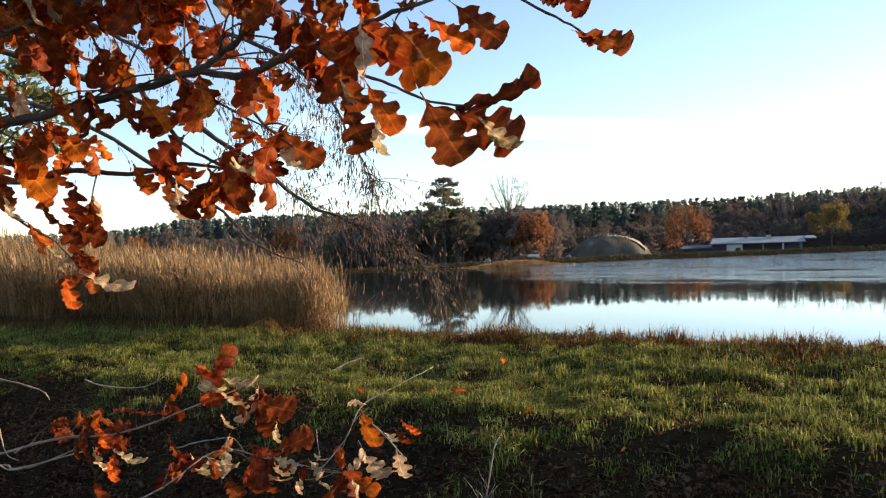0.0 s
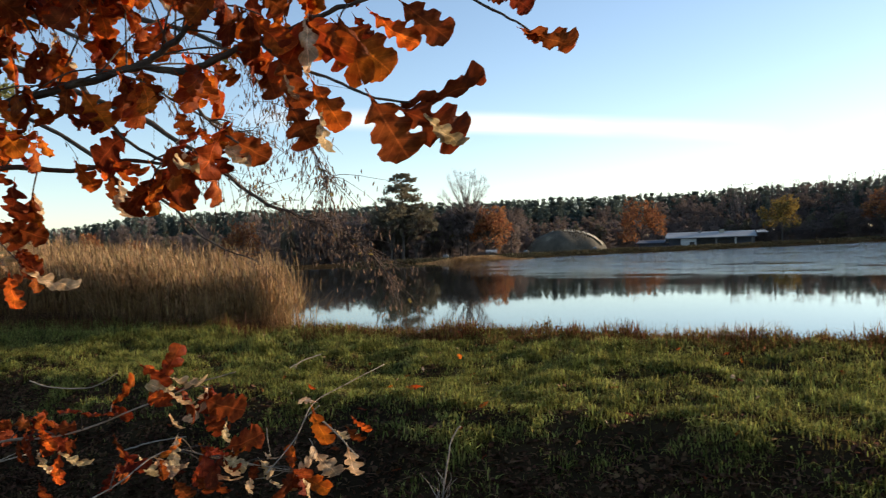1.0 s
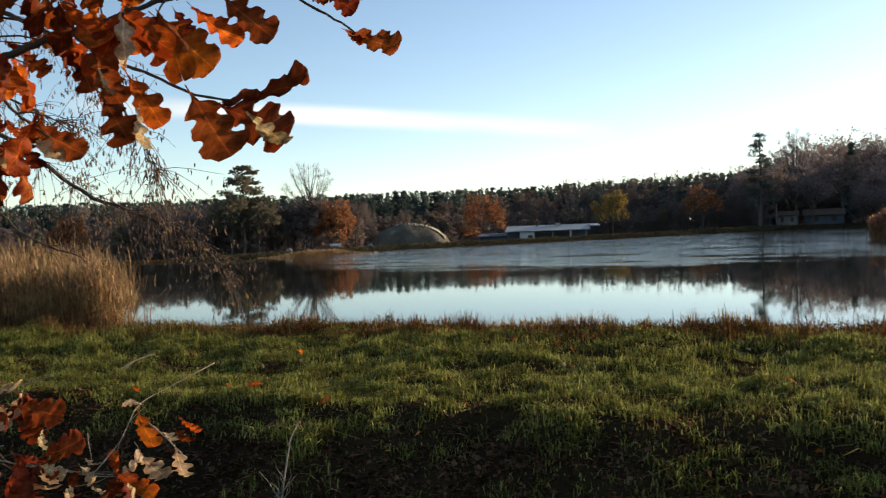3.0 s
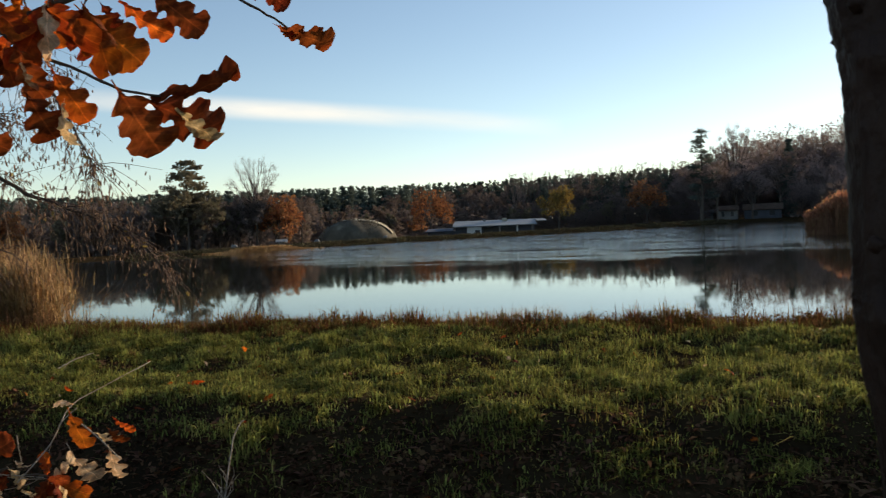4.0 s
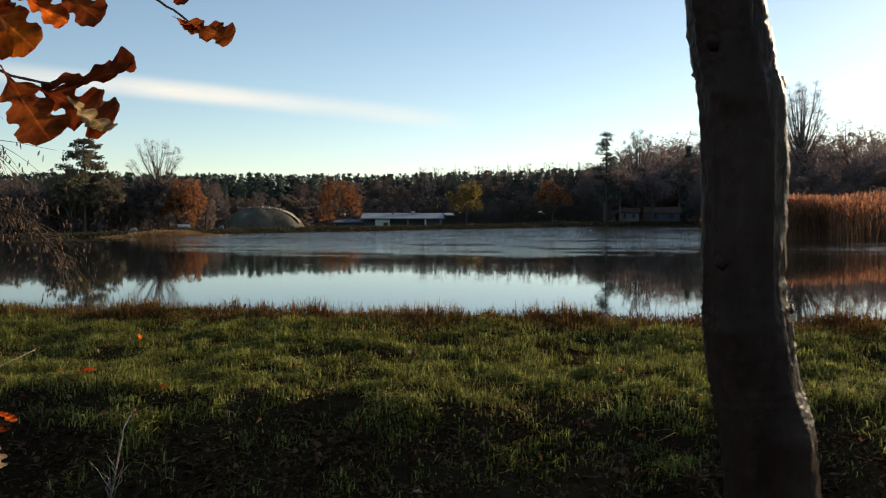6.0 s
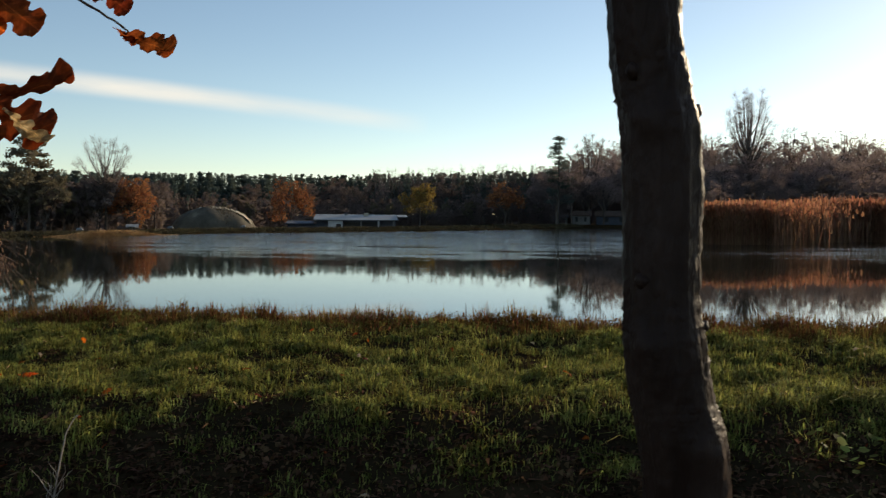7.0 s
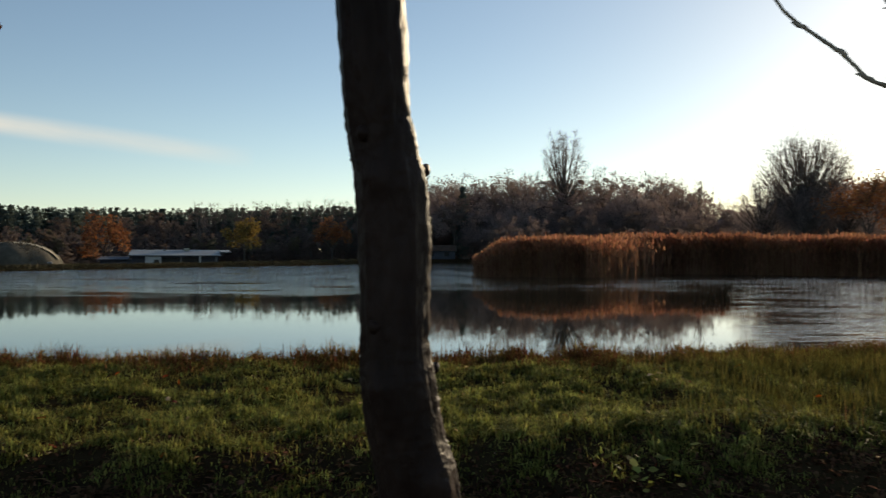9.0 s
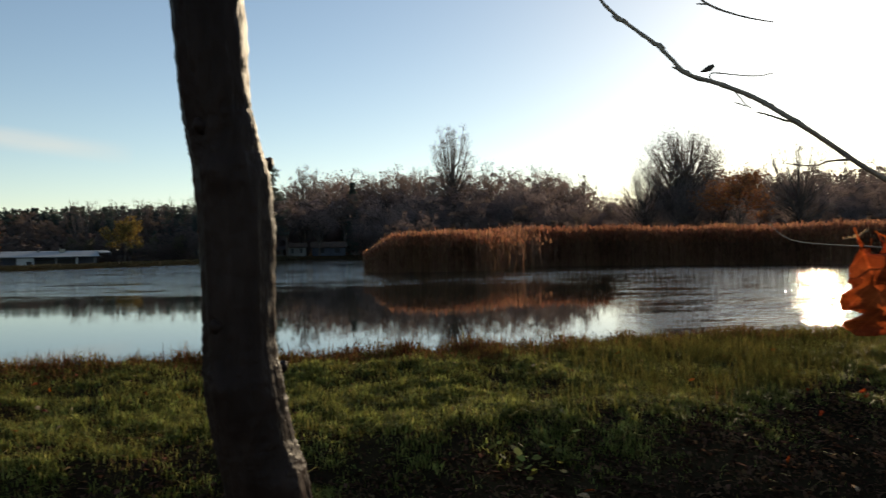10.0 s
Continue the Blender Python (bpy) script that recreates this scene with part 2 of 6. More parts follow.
def water_material():
    m = bpy.data.materials.new("pond_water")
    m.use_nodes = True
    nt = m.node_tree
    N, link = nt.nodes, nt.links.new
    b = N["Principled BSDF"]
    b.inputs["Base Color"].default_value = (0.018, 0.02, 0.016, 1)
    b.inputs["IOR"].default_value = 1.33
    b.inputs["Roughness"].default_value = 0.03
    b.inputs["Specular IOR Level"].default_value = 0.5
    co = N.new("ShaderNodeTexCoord")
    turn = N.new("ShaderNodeMapping")
    turn.inputs["Rotation"].default_value = (0, 0, radians(29.8))
    link(co.outputs["Object"], turn.inputs["Vector"])
    long = N.new("ShaderNodeMapping")
    long.inputs["Scale"].default_value = (0.32, 1.0, 1.0)
    link(turn.outputs["Vector"], long.inputs["Vector"])
    rip, patch = N.new("ShaderNodeTexNoise"), N.new("ShaderNodeTexNoise")
    rip.inputs["Scale"].default_value, rip.inputs["Detail"].default_value = 4.2, 3.0
    patch.inputs["Scale"].default_value, patch.inputs["Detail"].default_value = 0.11, 5.0
    link(long.outputs["Vector"], rip.inputs["Vector"])
    link(long.outputs["Vector"], patch.inputs["Vector"])
    ramp = N.new("ShaderNodeMapRange")
    ramp.inputs["From Min"].default_value, ramp.inputs["From Max"].default_value = 0.46, 0.68
    ramp.inputs["To Min"].default_value, ramp.inputs["To Max"].default_value = 0.006, 0.1
    link(patch.outputs["Fac"], ramp.inputs["Value"])
    # sheltered and smooth near the dike, ruffled by the wind further out
    sep = N.new("ShaderNodeSeparateXYZ")
    link(turn.outputs["Vector"], sep.inputs["Vector"])
    open_water = N.new("ShaderNodeMapRange")
    open_water.inputs["From Min"].default_value, open_water.inputs["From Max"].default_value = 24.0, 74.0
    open_water.inputs["To Min"].default_value, open_water.inputs["To Max"].default_value = 0.08, 1.0
    link(sep.outputs["Y"], open_water.inputs["Value"])
    both = N.new("ShaderNodeMath")
    both.operation = "MULTIPLY"
    link(ramp.outputs["Result"], both.inputs[0])
    link(open_water.outputs["Result"], both.inputs[1])
    # ruffled strip below the far dam
    away, strip = N.new("ShaderNodeMapRange"), N.new("ShaderNodeMapRange")
    across = N.new("ShaderNodeSeparateXYZ")
    link(co.outputs["Object"], across.inputs["Vector"])
    away.inputs["From Min"].default_value, away.inputs["From Max"].default_value = 38.0, 62.0
    link(sep.outputs["Y"], away.inputs["Value"])
    strip.inputs["From Min"].default_value, strip.inputs["From Max"].default_value = 1.0, 9.0
    strip.inputs["To Max"].default_value = 0.95
    link(across.outputs["X"], strip.inputs["Value"])
    ruffle = N.new("ShaderNodeMath")
    ruffle.operation = "MULTIPLY"
    link(away.outputs["Result"], ruffle.inputs[0])
    link(strip.outputs["Result"], ruffle.inputs[1])
    streaks = N.new("ShaderNodeMapping")
    streaks.inputs["Scale"].default_value = (0.13, 0.8, 1.0)
    link(turn.outputs["Vector"], streaks.inputs["Vector"])
    bands = N.new("ShaderNodeTexNoise")
    bands.inputs["Scale"].default_value, bands.inputs["Detail"].default_value = 1.0, 4.0
    link(streaks.outputs["Vector"], bands.inputs["Vector"])
    band_range = N.new("ShaderNodeMapRange")
    band_range.inputs["From Min"].default_value, band_range.inputs["From Max"].default_value = 0.4, 0.6
    band_range.inputs["To Min"].default_value = 0.04
    link(bands.outputs["Fac"], band_range.inputs["Value"])
    banded = N.new("ShaderNodeMath")
    banded.operation = "MULTIPLY"
    calm = N.new("ShaderNodeMapRange")
    calm.inputs["From Min"].default_value, calm.inputs["From Max"].default_value = -5.0, 4.0
    calm.inputs["To Min"].default_value, calm.inputs["To Max"].default_value = 1.0, 0.6
    lee = N.new("ShaderNodeMapping")
    lee.inputs["Rotation"].default_value = (0, 0, radians(54))
    link(co.outputs["Object"], lee.inputs["Vector"])
    lee_x = N.new("ShaderNodeSeparateXYZ")
    link(lee.outputs["Vector"], lee_x.inputs["Vector"])
    corner, corner_x = N.new("ShaderNodeMapping"), N.new("ShaderNodeSeparateXYZ")
    corner.inputs["Rotation"].default_value = (0, 0, radians(31))
    link(co.outputs["Object"], corner.inputs["Vector"])
    link(corner.outputs["Vector"], corner_x.inputs["Vector"])
    link(corner_x.outputs["X"], calm.inputs["Value"])
    sheltered = N.new("ShaderNodeMath")
    sheltered.operation = "MULTIPLY"
    link(ruffle.outputs[0], sheltered.inputs[0])
    link(calm.outputs["Result"], sheltered.inputs[1])
    link(sheltered.outputs[0], banded.inputs[0])
    link(band_range.outputs["Result"], banded.inputs[1])
    with_strip = N.new("ShaderNodeMath")
    with_strip.operation = "ADD"
    link(both.outputs[0], with_strip.inputs[0])
    link(banded.outputs[0], with_strip.inputs[1])
    # a gusty corner towards the east shore
    gust = N.new("ShaderNodeMapRange")
    gust.inputs["From Min"].default_value, gust.inputs["From Max"].default_value = 0.0, 6.0
    gust.inputs["To Min"].default_value, gust.inputs["To Max"].default_value = 0.0, 1.5
    link(lee_x.outputs["X"], gust.inputs["Value"])
    add = N.new("ShaderNodeMath")
    add.operation = "ADD"
    link(with_strip.outputs[0], add.inputs[0])
    gp = N.new("ShaderNodeMath")
    gp.operation = "MULTIPLY"
    flecks = N.new("ShaderNodeTexNoise")
    flecks.inputs["Scale"].default_value, flecks.inputs["Detail"].default_value = 0.7, 4.0
    link(long.outputs["Vector"], flecks.inputs["Vector"])
    fleck_range = N.new("ShaderNodeMapRange")
    fleck_range.inputs["From Min"].default_value, fleck_range.inputs["From Max"].default_value = 0.42, 0.6
    fleck_range.inputs["To Min"].default_value, fleck_range.inputs["To Max"].default_value = 0.14, 0.8
    link(flecks.outputs["Fac"], fleck_range.inputs["Value"])
    link(gust.outputs["Result"], gp.inputs[0])
    link(fleck_range.outputs["Result"], gp.inputs[1])
    link(gp.outputs[0], add.inputs[1])
    bump = N.new("ShaderNodeBump")
    bump.inputs["Distance"].default_value = 0.1
    link(add.outputs[0], bump.inputs["Strength"])
    link(rip.outputs["Fac"], bump.inputs["Height"])
    link(bump.outputs["Normal"], b.inputs["Normal"])
    return m


M["water"] = water_material()


def cloud_material():
    m = bpy.data.materials.new("thin_cloud")
    m.use_nodes = True
    nt = m.node_tree
    N, link = nt.nodes, nt.links.new
    co = N.new("ShaderNodeTexCoord")
    mp = N.new("ShaderNodeMapping")
    mp.inputs["Scale"].default_value = (0.0022, 0.012, 0.012)
    link(co.outputs["Object"], mp.inputs["Vector"])
    nz = N.new("ShaderNodeTexNoise")
    nz.inputs["Scale"].default_value, nz.inputs["Detail"].default_value, nz.inputs["Roughness"].default_value = 1.0, 5.0, 0.55
    link(mp.outputs["Vector"], nz.inputs["Vector"])
    sep = N.new("ShaderNodeSeparateXYZ")
    link(co.outputs["UV"], sep.inputs["Vector"])

    def hump(out, power):
        # 4 t (1 - t), raised to a power: nothing at both ends
        inv = N.new("ShaderNodeMath"); inv.operation = "SUBTRACT"; inv.inputs[0].default_value = 1.0
        link(out, inv.inputs[1])
        mul = N.new("ShaderNodeMath"); mul.operation = "MULTIPLY"
        link(out, mul.inputs[0]); link(inv.outputs[0], mul.inputs[1])
        four = N.new("ShaderNodeMath"); four.operation = "MULTIPLY"; four.inputs[1].default_value = 4.0
        link(mul.outputs[0], four.inputs[0])
        p = N.new("ShaderNodeMath"); p.operation = "POWER"; p.inputs[1].default_value = power
        link(four.outputs[0], p.inputs[0])
        return p.outputs[0]
    both = N.new("ShaderNodeMath"); both.operation = "MULTIPLY"
    link(hump(sep.outputs["X"], 0.7), both.inputs[0]); link(hump(sep.outputs["Y"], 2.2), both.inputs[1])
    r = N.new("ShaderNodeMapRange")
    r.inputs["From Min"].default_value, r.inputs["From Max"].default_value = 0.25, 0.75
    r.inputs["To Min"].default_value, r.inputs["To Max"].default_value = 0.25, 0.95
    link(nz.outputs["Fac"], r.inputs["Value"])
    fac = N.new("ShaderNodeMath"); fac.operation = "MULTIPLY"
    link(both.outputs[0], fac.inputs[0]); link(r.outputs["Result"], fac.inputs[1])
    em = N.new("ShaderNodeEmission")
    em.inputs["Color"].default_value, em.inputs["Strength"].default_value = (1.0, 0.98, 0.95, 1), CLOUD
    tp = N.new("ShaderNodeBsdfTransparent")
    mix = N.new("ShaderNodeMixShader")
    link(fac.outputs[0], mix.inputs["Fac"]); link(tp.outputs[0], mix.inputs[1]); link(em.outputs[0], mix.inputs[2])
    link(mix.outputs[0], N["Material Output"].inputs["Surface"])
    return m


CLOUD = 0.9
M["cloud"] = cloud_material()

# ---- builders ----
BASE = Vector((0.1, 0.35, 1.58))
UX, UY, VX, VY = 0.868, -0.497, 0.497, 0.868  # along the shore, towards the water


def far(az, dist, z=0.0):
    a = radians(az)
    return Vector((BASE.x + math.sin(a) * dist, BASE.y + math.cos(a) * dist, z))


def uv(u, v, z=0.0):
    return Vector((u * UX + v * VX, u * UY + v * VY, z))


class Shape:
    """Gathers faces for one mesh."""

    def __init__(self):
        self.v, self.f = [], []

    def face(self, *pts):
        n = len(self.v)
        self.v.extend(tuple(p) for p in pts)
        self.f.append(tuple(range(n, n + len(pts))))

    def tube(self, pts, radii, sides=6, cap=True):
        pts = [Vector(p) for p in pts]
        n0 = len(self.v)
        ref = Vector((0.31, 0.17, 0.93))
        for i, p in enumerate(pts):
            way = (pts[min(i + 1, len(pts) - 1)] - pts[max(i - 1, 0)]).normalized()
            a = way.cross(ref)
            a = a.normalized() if a.length > 1e-4 else Vector((1, 0, 0))
            b = way.cross(a)
            r = radii[i]
            for k in range(sides):
                t = 2 * math.pi * k / sides
                self.v.append(tuple(p + (a * math.cos(t) + b * math.sin(t)) * r))
        for i in range(len(pts) - 1):
            for k in range(sides):
                q = n0 + i * sides
                self.f.append((q + k, q + (k + 1) % sides, q + sides + (k + 1) % sides, q + sides + k))
        if cap:
            self.f.append(tuple(n0 + k for k in range(sides))[::-1])
            self.f.append(tuple(n0 + (len(pts) - 1) * sides + k for k in range(sides)))

    def box(self, x0, y0, z0, x1, y1, z1):
        n = len(self.v)
        self.v += [(x, y, z) for z in (z0, z1) for x, y in ((x0, y0), (x1, y0), (x1, y1), (x0, y1))]
        self.f += [tuple(n + i for i in q) for q in ((3, 2, 1, 0), (4, 5, 6, 7), (0, 1, 5, 4), (1, 2, 6, 5), (2, 3, 7, 6), (3, 0, 4, 7))]

    def mesh(self, name, material, smooth=False):
        me = bpy.data.meshes.new(name)
        me.from_pydata(self.v, [], self.f)
        me.materials.append(material)
        if smooth:
            me.polygons.foreach_set("use_smooth", [True] * len(me.polygons))
        me.update()
        return me


def part(name, data, parent=None, label="", m=None):
    ob = new(name, data)
    if parent is not None:
        ob.parent = parent
    if m is not None:
        ob.matrix_basis = m
    if label:
        ob["label"] = label
    return ob


def array_mesh(name, verts, tris, material):
    """One mesh from arrays of points and triangles."""
    me = bpy.data.meshes.new(name)
    me.vertices.add(len(verts))
    me.vertices.foreach_set("co", verts.astype(np.float32).ravel())
    me.loops.add(tris.size)
    me.loops.foreach_set("vertex_index", tris.astype(np.int32).ravel())
    me.polygons.add(len(tris))
    me.polygons.foreach_set("loop_start", np.arange(0, tris.size, 3, dtype=np.int32))
    me.materials.append(material)
    me.update(calc_edges=True)
    return me


def blades(name, base, length, width, lean, material, rng, sway=(0.0, 0.0)):
    """Grass or reed blades: base (n, 3), three triangles each, bent over."""
    n = len(base)
    az = rng.uniform(0, 2 * np.pi, n)
    side = np.stack([np.cos(az), np.sin(az), np.zeros(n)], 1)
    over = np.stack([-np.sin(az), np.cos(az), np.zeros(n)], 1) * rng.normal(0, 1, n)[:, None] * lean[:, None]
    over += np.array([sway[0], sway[1], 0.0])
    up = np.array([0.0, 0.0, 1.0])
    L, W = length[:, None], width[:, None]
    mid = base + (up * 0.55 + over * 0.3) * L
    drop = np.clip(1.0 - 0.35 * np.linalg.norm(over, axis=1), 0.45, 1.0)[:, None]
    tip = base + (up * drop + over) * L
    v = np.stack([base - side * W * 0.5, base + side * W * 0.5, mid - side * W * 0.4, mid + side * W * 0.4, tip], 1).reshape(-1, 3)
    k = (np.arange(n) * 5)[:, None, None]
    t = (np.array([[0, 1, 3], [0, 3, 2], [2, 3, 4]])[None] + k).reshape(-1, 3)
    return array_mesh(name, v, t, material)


def smooth(a, b, t):
    t = np.clip((t - a) / (b - a), 0, 1)
    return t * t * (3 - 2 * t)


def lumps(x, y, seed=0):
    """Value noise, 0 to 1, one lump a metre."""
    xi, yi = np.floor(x), np.floor(y)
    fx, fy = x - xi, y - yi
    fx, fy = fx * fx * (3 - 2 * fx), fy * fy * (3 - 2 * fy)

    def cell(i, j):
        q = np.sin(i * 127.1 + j * 311.7 + seed * 74.7) * 43758.5453
        return q - np.floor(q)
    return (cell(xi, yi) * (1 - fx) + cell(xi + 1, yi) * fx) * (1 - fy) + (cell(xi, yi + 1) * (1 - fx) + cell(xi + 1, yi + 1) * fx) * fy


def wavy(x, y):
    return (np.sin(x * 1.7 + 0.6 * np.sin(y * 1.3)) * np.cos(y * 1.9 + 0.8 * np.sin(x * 0.9)) * 0.5
            + np.sin(x * 4.1 + y * 2.3) * np.cos(y * 3.7 - x * 1.1) * 0.25 + np.sin(x * 0.5 - 0.4) * np.cos(y * 0.43 + 1.0) * 0.6)


# pond outline, counter-clockwise: near shore, east shore under the reeds, far dike, west shore behind the reed bed
NEAR_V = 12.7
FAR_SHORE = [(90, 134), (73, 123), (57, 112.5), (47, 108), (37, 104), (28.6, 100.5), (21, 97), (14, 93.5), (9, 89.5), (2, 85), (-2.5, 84.5), (-7, 81)]
POND = [tuple(uv(-11.2, NEAR_V)[:2]), tuple(uv(30, NEAR_V)[:2]), tuple(uv(75, 16)[:2]), (112, 22), (96, 48), (74, 72), (72, 90), (86, 110), (98, 128), *FAR_SHORE, (-22, 76),
        (-14, 45), (-7.5, 26), (-4.6, 18.5)]


def pond_distance(x, y):
    """Signed distance to the pond's shore: below nothing inside."""
    best = np.full(x.shape, 1e9)
    inside = np.zeros(x.shape, bool)
    for (ax, ay), (bx, by) in zip(POND, POND[1:] + POND[:1]):
        dx, dy = bx - ax, by - ay
        t = np.clip(((x - ax) * dx + (y - ay) * dy) / (dx * dx + dy * dy), 0, 1)
        best = np.minimum(best, np.hypot(x - ax - t * dx, y - ay - t * dy))
        hit = ((ay > y) != (by > y)) & (x < dx * (y - ay) / (dy if abs(dy) > 1e-9 else 1e-9) + ax)
        inside ^= hit
    return np.where(inside, -best, best)


def dike_edge(u):
    """Where the dike's top breaks off towards the ditch, as a distance from the path."""
    base = np.interp(u, [-16, -11.5, -9, -7, -3, 2, 3.2, 4.3, 5.5, 7, 12], [8.9, 8.7, 8.0, 7.55, 7.5, 7.55, 8.0, 8.4, 8.7, 8.9, 9.2])
    return base + 0.05 + 0.16 * np.sin(u * 0.9) + 0.1 * np.sin(u * 2.3 + 1) + 0.3 * (lumps(u * 1.6, u * 0.0, 21) - 0.5)


def height(x, y):
    x, y = np.asarray(x, float), np.asarray(y, float)
    d = pond_distance(x, y)
    v = VX * x + VY * y
    u = UX * x + UY * y
    land = np.where((v > 14) | (np.abs(u) > 40), 0.25, 0.0) * smooth(14, 24, np.hypot(x, y))
    z = land + 0.05 * wavy(x, y) * (1 - smooth(20, 60, np.hypot(x, y))) + 0.25 * wavy(x * 0.06, y * 0.06) * smooth(120, 200, np.hypot(x, y))
    # the dam along the far shore, with lower ground behind it
    az = np.degrees(np.arctan2(x - BASE.x, y - BASE.y))
    crest = np.interp(az, [-40, -12, -5, 0, 6, 10, 24, 28, 37, 60], [-0.1, -0.25, -0.28, -0.24, -0.08, -0.02, 0.0, 0.1, 0.12, 0.3])
    fall = np.interp(az, [-40, -5, 6, 20, 33, 38], [0.02, 0.0215, 0.0165, 0.015, 0.009, 0.002])
    dam = np.maximum(crest - fall * np.clip(d - 3.0, 0, 400), -3.0) + 0.05 * wavy(x * 0.2, y * 0.2)
    z = z + (dam - z) * smooth(45, 62, np.hypot(x, y)) * smooth(-50, -40, az) * (1 - smooth(40, 46, az))
    z = z + (0.08 * lumps(x * 1.5, y * 1.5, 3) + 0.06 * lumps(x * 2.9 + 3, y * 2.9, 6) - 0.07) * (1 - smooth(20, 40, np.hypot(x, y)))
    z = z + 0.15 * smooth(8.6, 10.8, v) * (1 - smooth(16, 24, np.hypot(x, y)))
    # the ditch between the path and the dike
    edge = dike_edge(u)
    z = z - 1.5 * smooth(2.4, 4.3, v) * (1 - np.clip((v - 4.7) / (edge - 4.7), 0, 1)) ** 1.2 * (1 - smooth(60, 90, np.abs(u)))
    # shore and bed
    return np.where(d < 0, -0.45 - 0.9 * smooth(0, 4, -d), -0.45 + (z + 0.45) * smooth(0, 1.1, d))

# ---- ground and water ----


def grid_ground():
    # finer steps near the path, reaching past the far woods
    s = np.sinh(np.linspace(-7.2, 7.2, 441)) / np.sinh(7.2) * 2600
    gx, gy = np.meshgrid(s + 2.0, s + 8.0)
    z = height(gx, gy)
    n = len(s)
    v = np.stack([gx, gy, z], -1).reshape(-1, 3)
    i = (np.arange(n - 1)[:, None] * n + np.arange(n - 1)[None]).ravel()
    t = np.concatenate([np.stack([i, i + 1, i + n + 1], 1), np.stack([i, i + n + 1, i + n], 1)])
    me = array_mesh("ground", v, t, M["soil"])
    me.polygons.foreach_set("use_smooth", np.ones(len(t), bool))
    return me


tagged(new("ground", grid_ground()), "grassy dike and meadow around a pond", "ground", kind="structure")

w = Shape()
w.face(*[(x, y, -0.45) for x, y in POND])
tagged(new("water", w.mesh("water", M["water"])), "still pond water mirroring trees and sky", "water", kind="structure")

c = bpy.data.meshes.new("cloud")
cl, cr = far(-12, 2400, 1.58 + 2400 * 0.152), far(23.5, 2400, 1.58 + 2400 * 0.106)
span = (cr - cl).length
c.from_pydata([(0, -38, 0), (span, -38, 0), (span, 38, 0), (0, 38, 0)], [], [(0, 1, 2, 3)])
uvl = c.uv_layers.new()
for i, p in enumerate(((0, 0), (1, 0), (1, 1), (0, 1))):
    uvl.data[i].uv = p
c.materials.append(M["cloud"])
cloud = new("cloud", c)
cx = (cr - cl).normalized()
cz = Vector((cx.y, -cx.x, 0)).normalized()
cy = cz.cross(cx)
cloud.matrix_world = Matrix.Translation(cl) @ Matrix((cx, cy, cz)).transposed().to_4x4()
cloud.visible_shadow = False
tagged(cloud, "thin white streak of high cloud", "cloud", kind="structure")

# ---- trees ----


def grow(shape, start, way, length, radius, depth, rng, tips, spread=0.6, sides=5, droop=0.0, kids=3, minr=0.02):
    """A limb that forks; the ends of the thin ones go to tips."""
    steps = 3 if depth > 1 else 2
    pts, radii = [start.copy()], [radius]
    d = way.normalized()
    p = start.copy()
    for i in range(steps):
        d = (d + Vector((rng.normal(0, 0.12), rng.normal(0, 0.12), rng.normal(0, 0.08) - droop))).normalized()
        p = p + d * (length / steps)
        pts.append(p.copy())
        radii.append(max(minr * 0.6, radius * (1 - 0.5 * (i + 1) / steps)))
    shape.tube(pts, radii, sides if depth > 3 else 3, cap=False)
    if depth <= 0:
        tips.append((p, d))
        return
    for k in range(kids):
        a = rng.uniform(0, 2 * math.pi)
        side = d.orthogonal()
        side.rotate(Matrix.Rotation(a, 3, d))
        at = pts[-1] if k < 2 else pts[rng.integers(1, steps)]
        grow(shape, at, d + side * spread * rng.uniform(0.5, 1.2), length * rng.uniform(0.62, 0.82), max(minr, radius * 0.52), depth - 1, rng, tips, spread, sides, droop, kids, minr)
    if depth <= 2:
        tips.append((p, d))


def leaf_cloud(shape, centres, count, spread, size, rng, flat=0.6):
    """Small leaf clumps strewn round the given centres."""
    for _ in range(count):
        c = centres[rng.integers(len(centres))]
        p = c + Vector(np.clip(rng.normal(0, 1, 3), -1.5, 1.5) * (spread, spread, spread * flat))
        a = Vector((rng.normal(), rng.normal(), rng.normal())).normalized()
        b = a.orthogonal()
        b.rotate(Matrix.Rotation(rng.uniform(0, 6.28), 3, a))
        s = size * rng.uniform(0.5, 1.4)
        q = a.cross(b) * 0.55
        shape.face(p - b * s * 0.5, p + q * s * 0.5, p + b * s * 0.6, p - q * s * 0.45)


def twig_cloud(shape, ends, count, length, width, rng):
    """Fine twigs at the limbs' ends, thin slivers that point out and up."""
    for _ in range(count):
        p, d = ends[rng.integers(len(ends))]
        w = (d + Vector((rng.normal(0, 0.55), rng.normal(0, 0.55), rng.normal(0.15, 0.4)))).normalized()
        q = w.cross(Vector((rng.normal(), rng.normal(), rng.normal()))).normalized() * width * rng.uniform(0.5, 1.0)
        n = length * rng.uniform(0.5, 1.3)
        o = p - d * length * rng.uniform(0, 0.8)
        shape.face(o - q, o + q, o + w * n)


def tree(name, trunk, crown, label, category="tree", crown_label=""):
    root = new(name)
    part("trunk", trunk, root)
    if crown is not None:
        part("crown", crown, root, crown_label)
    tagged(root, label, category)
    return root


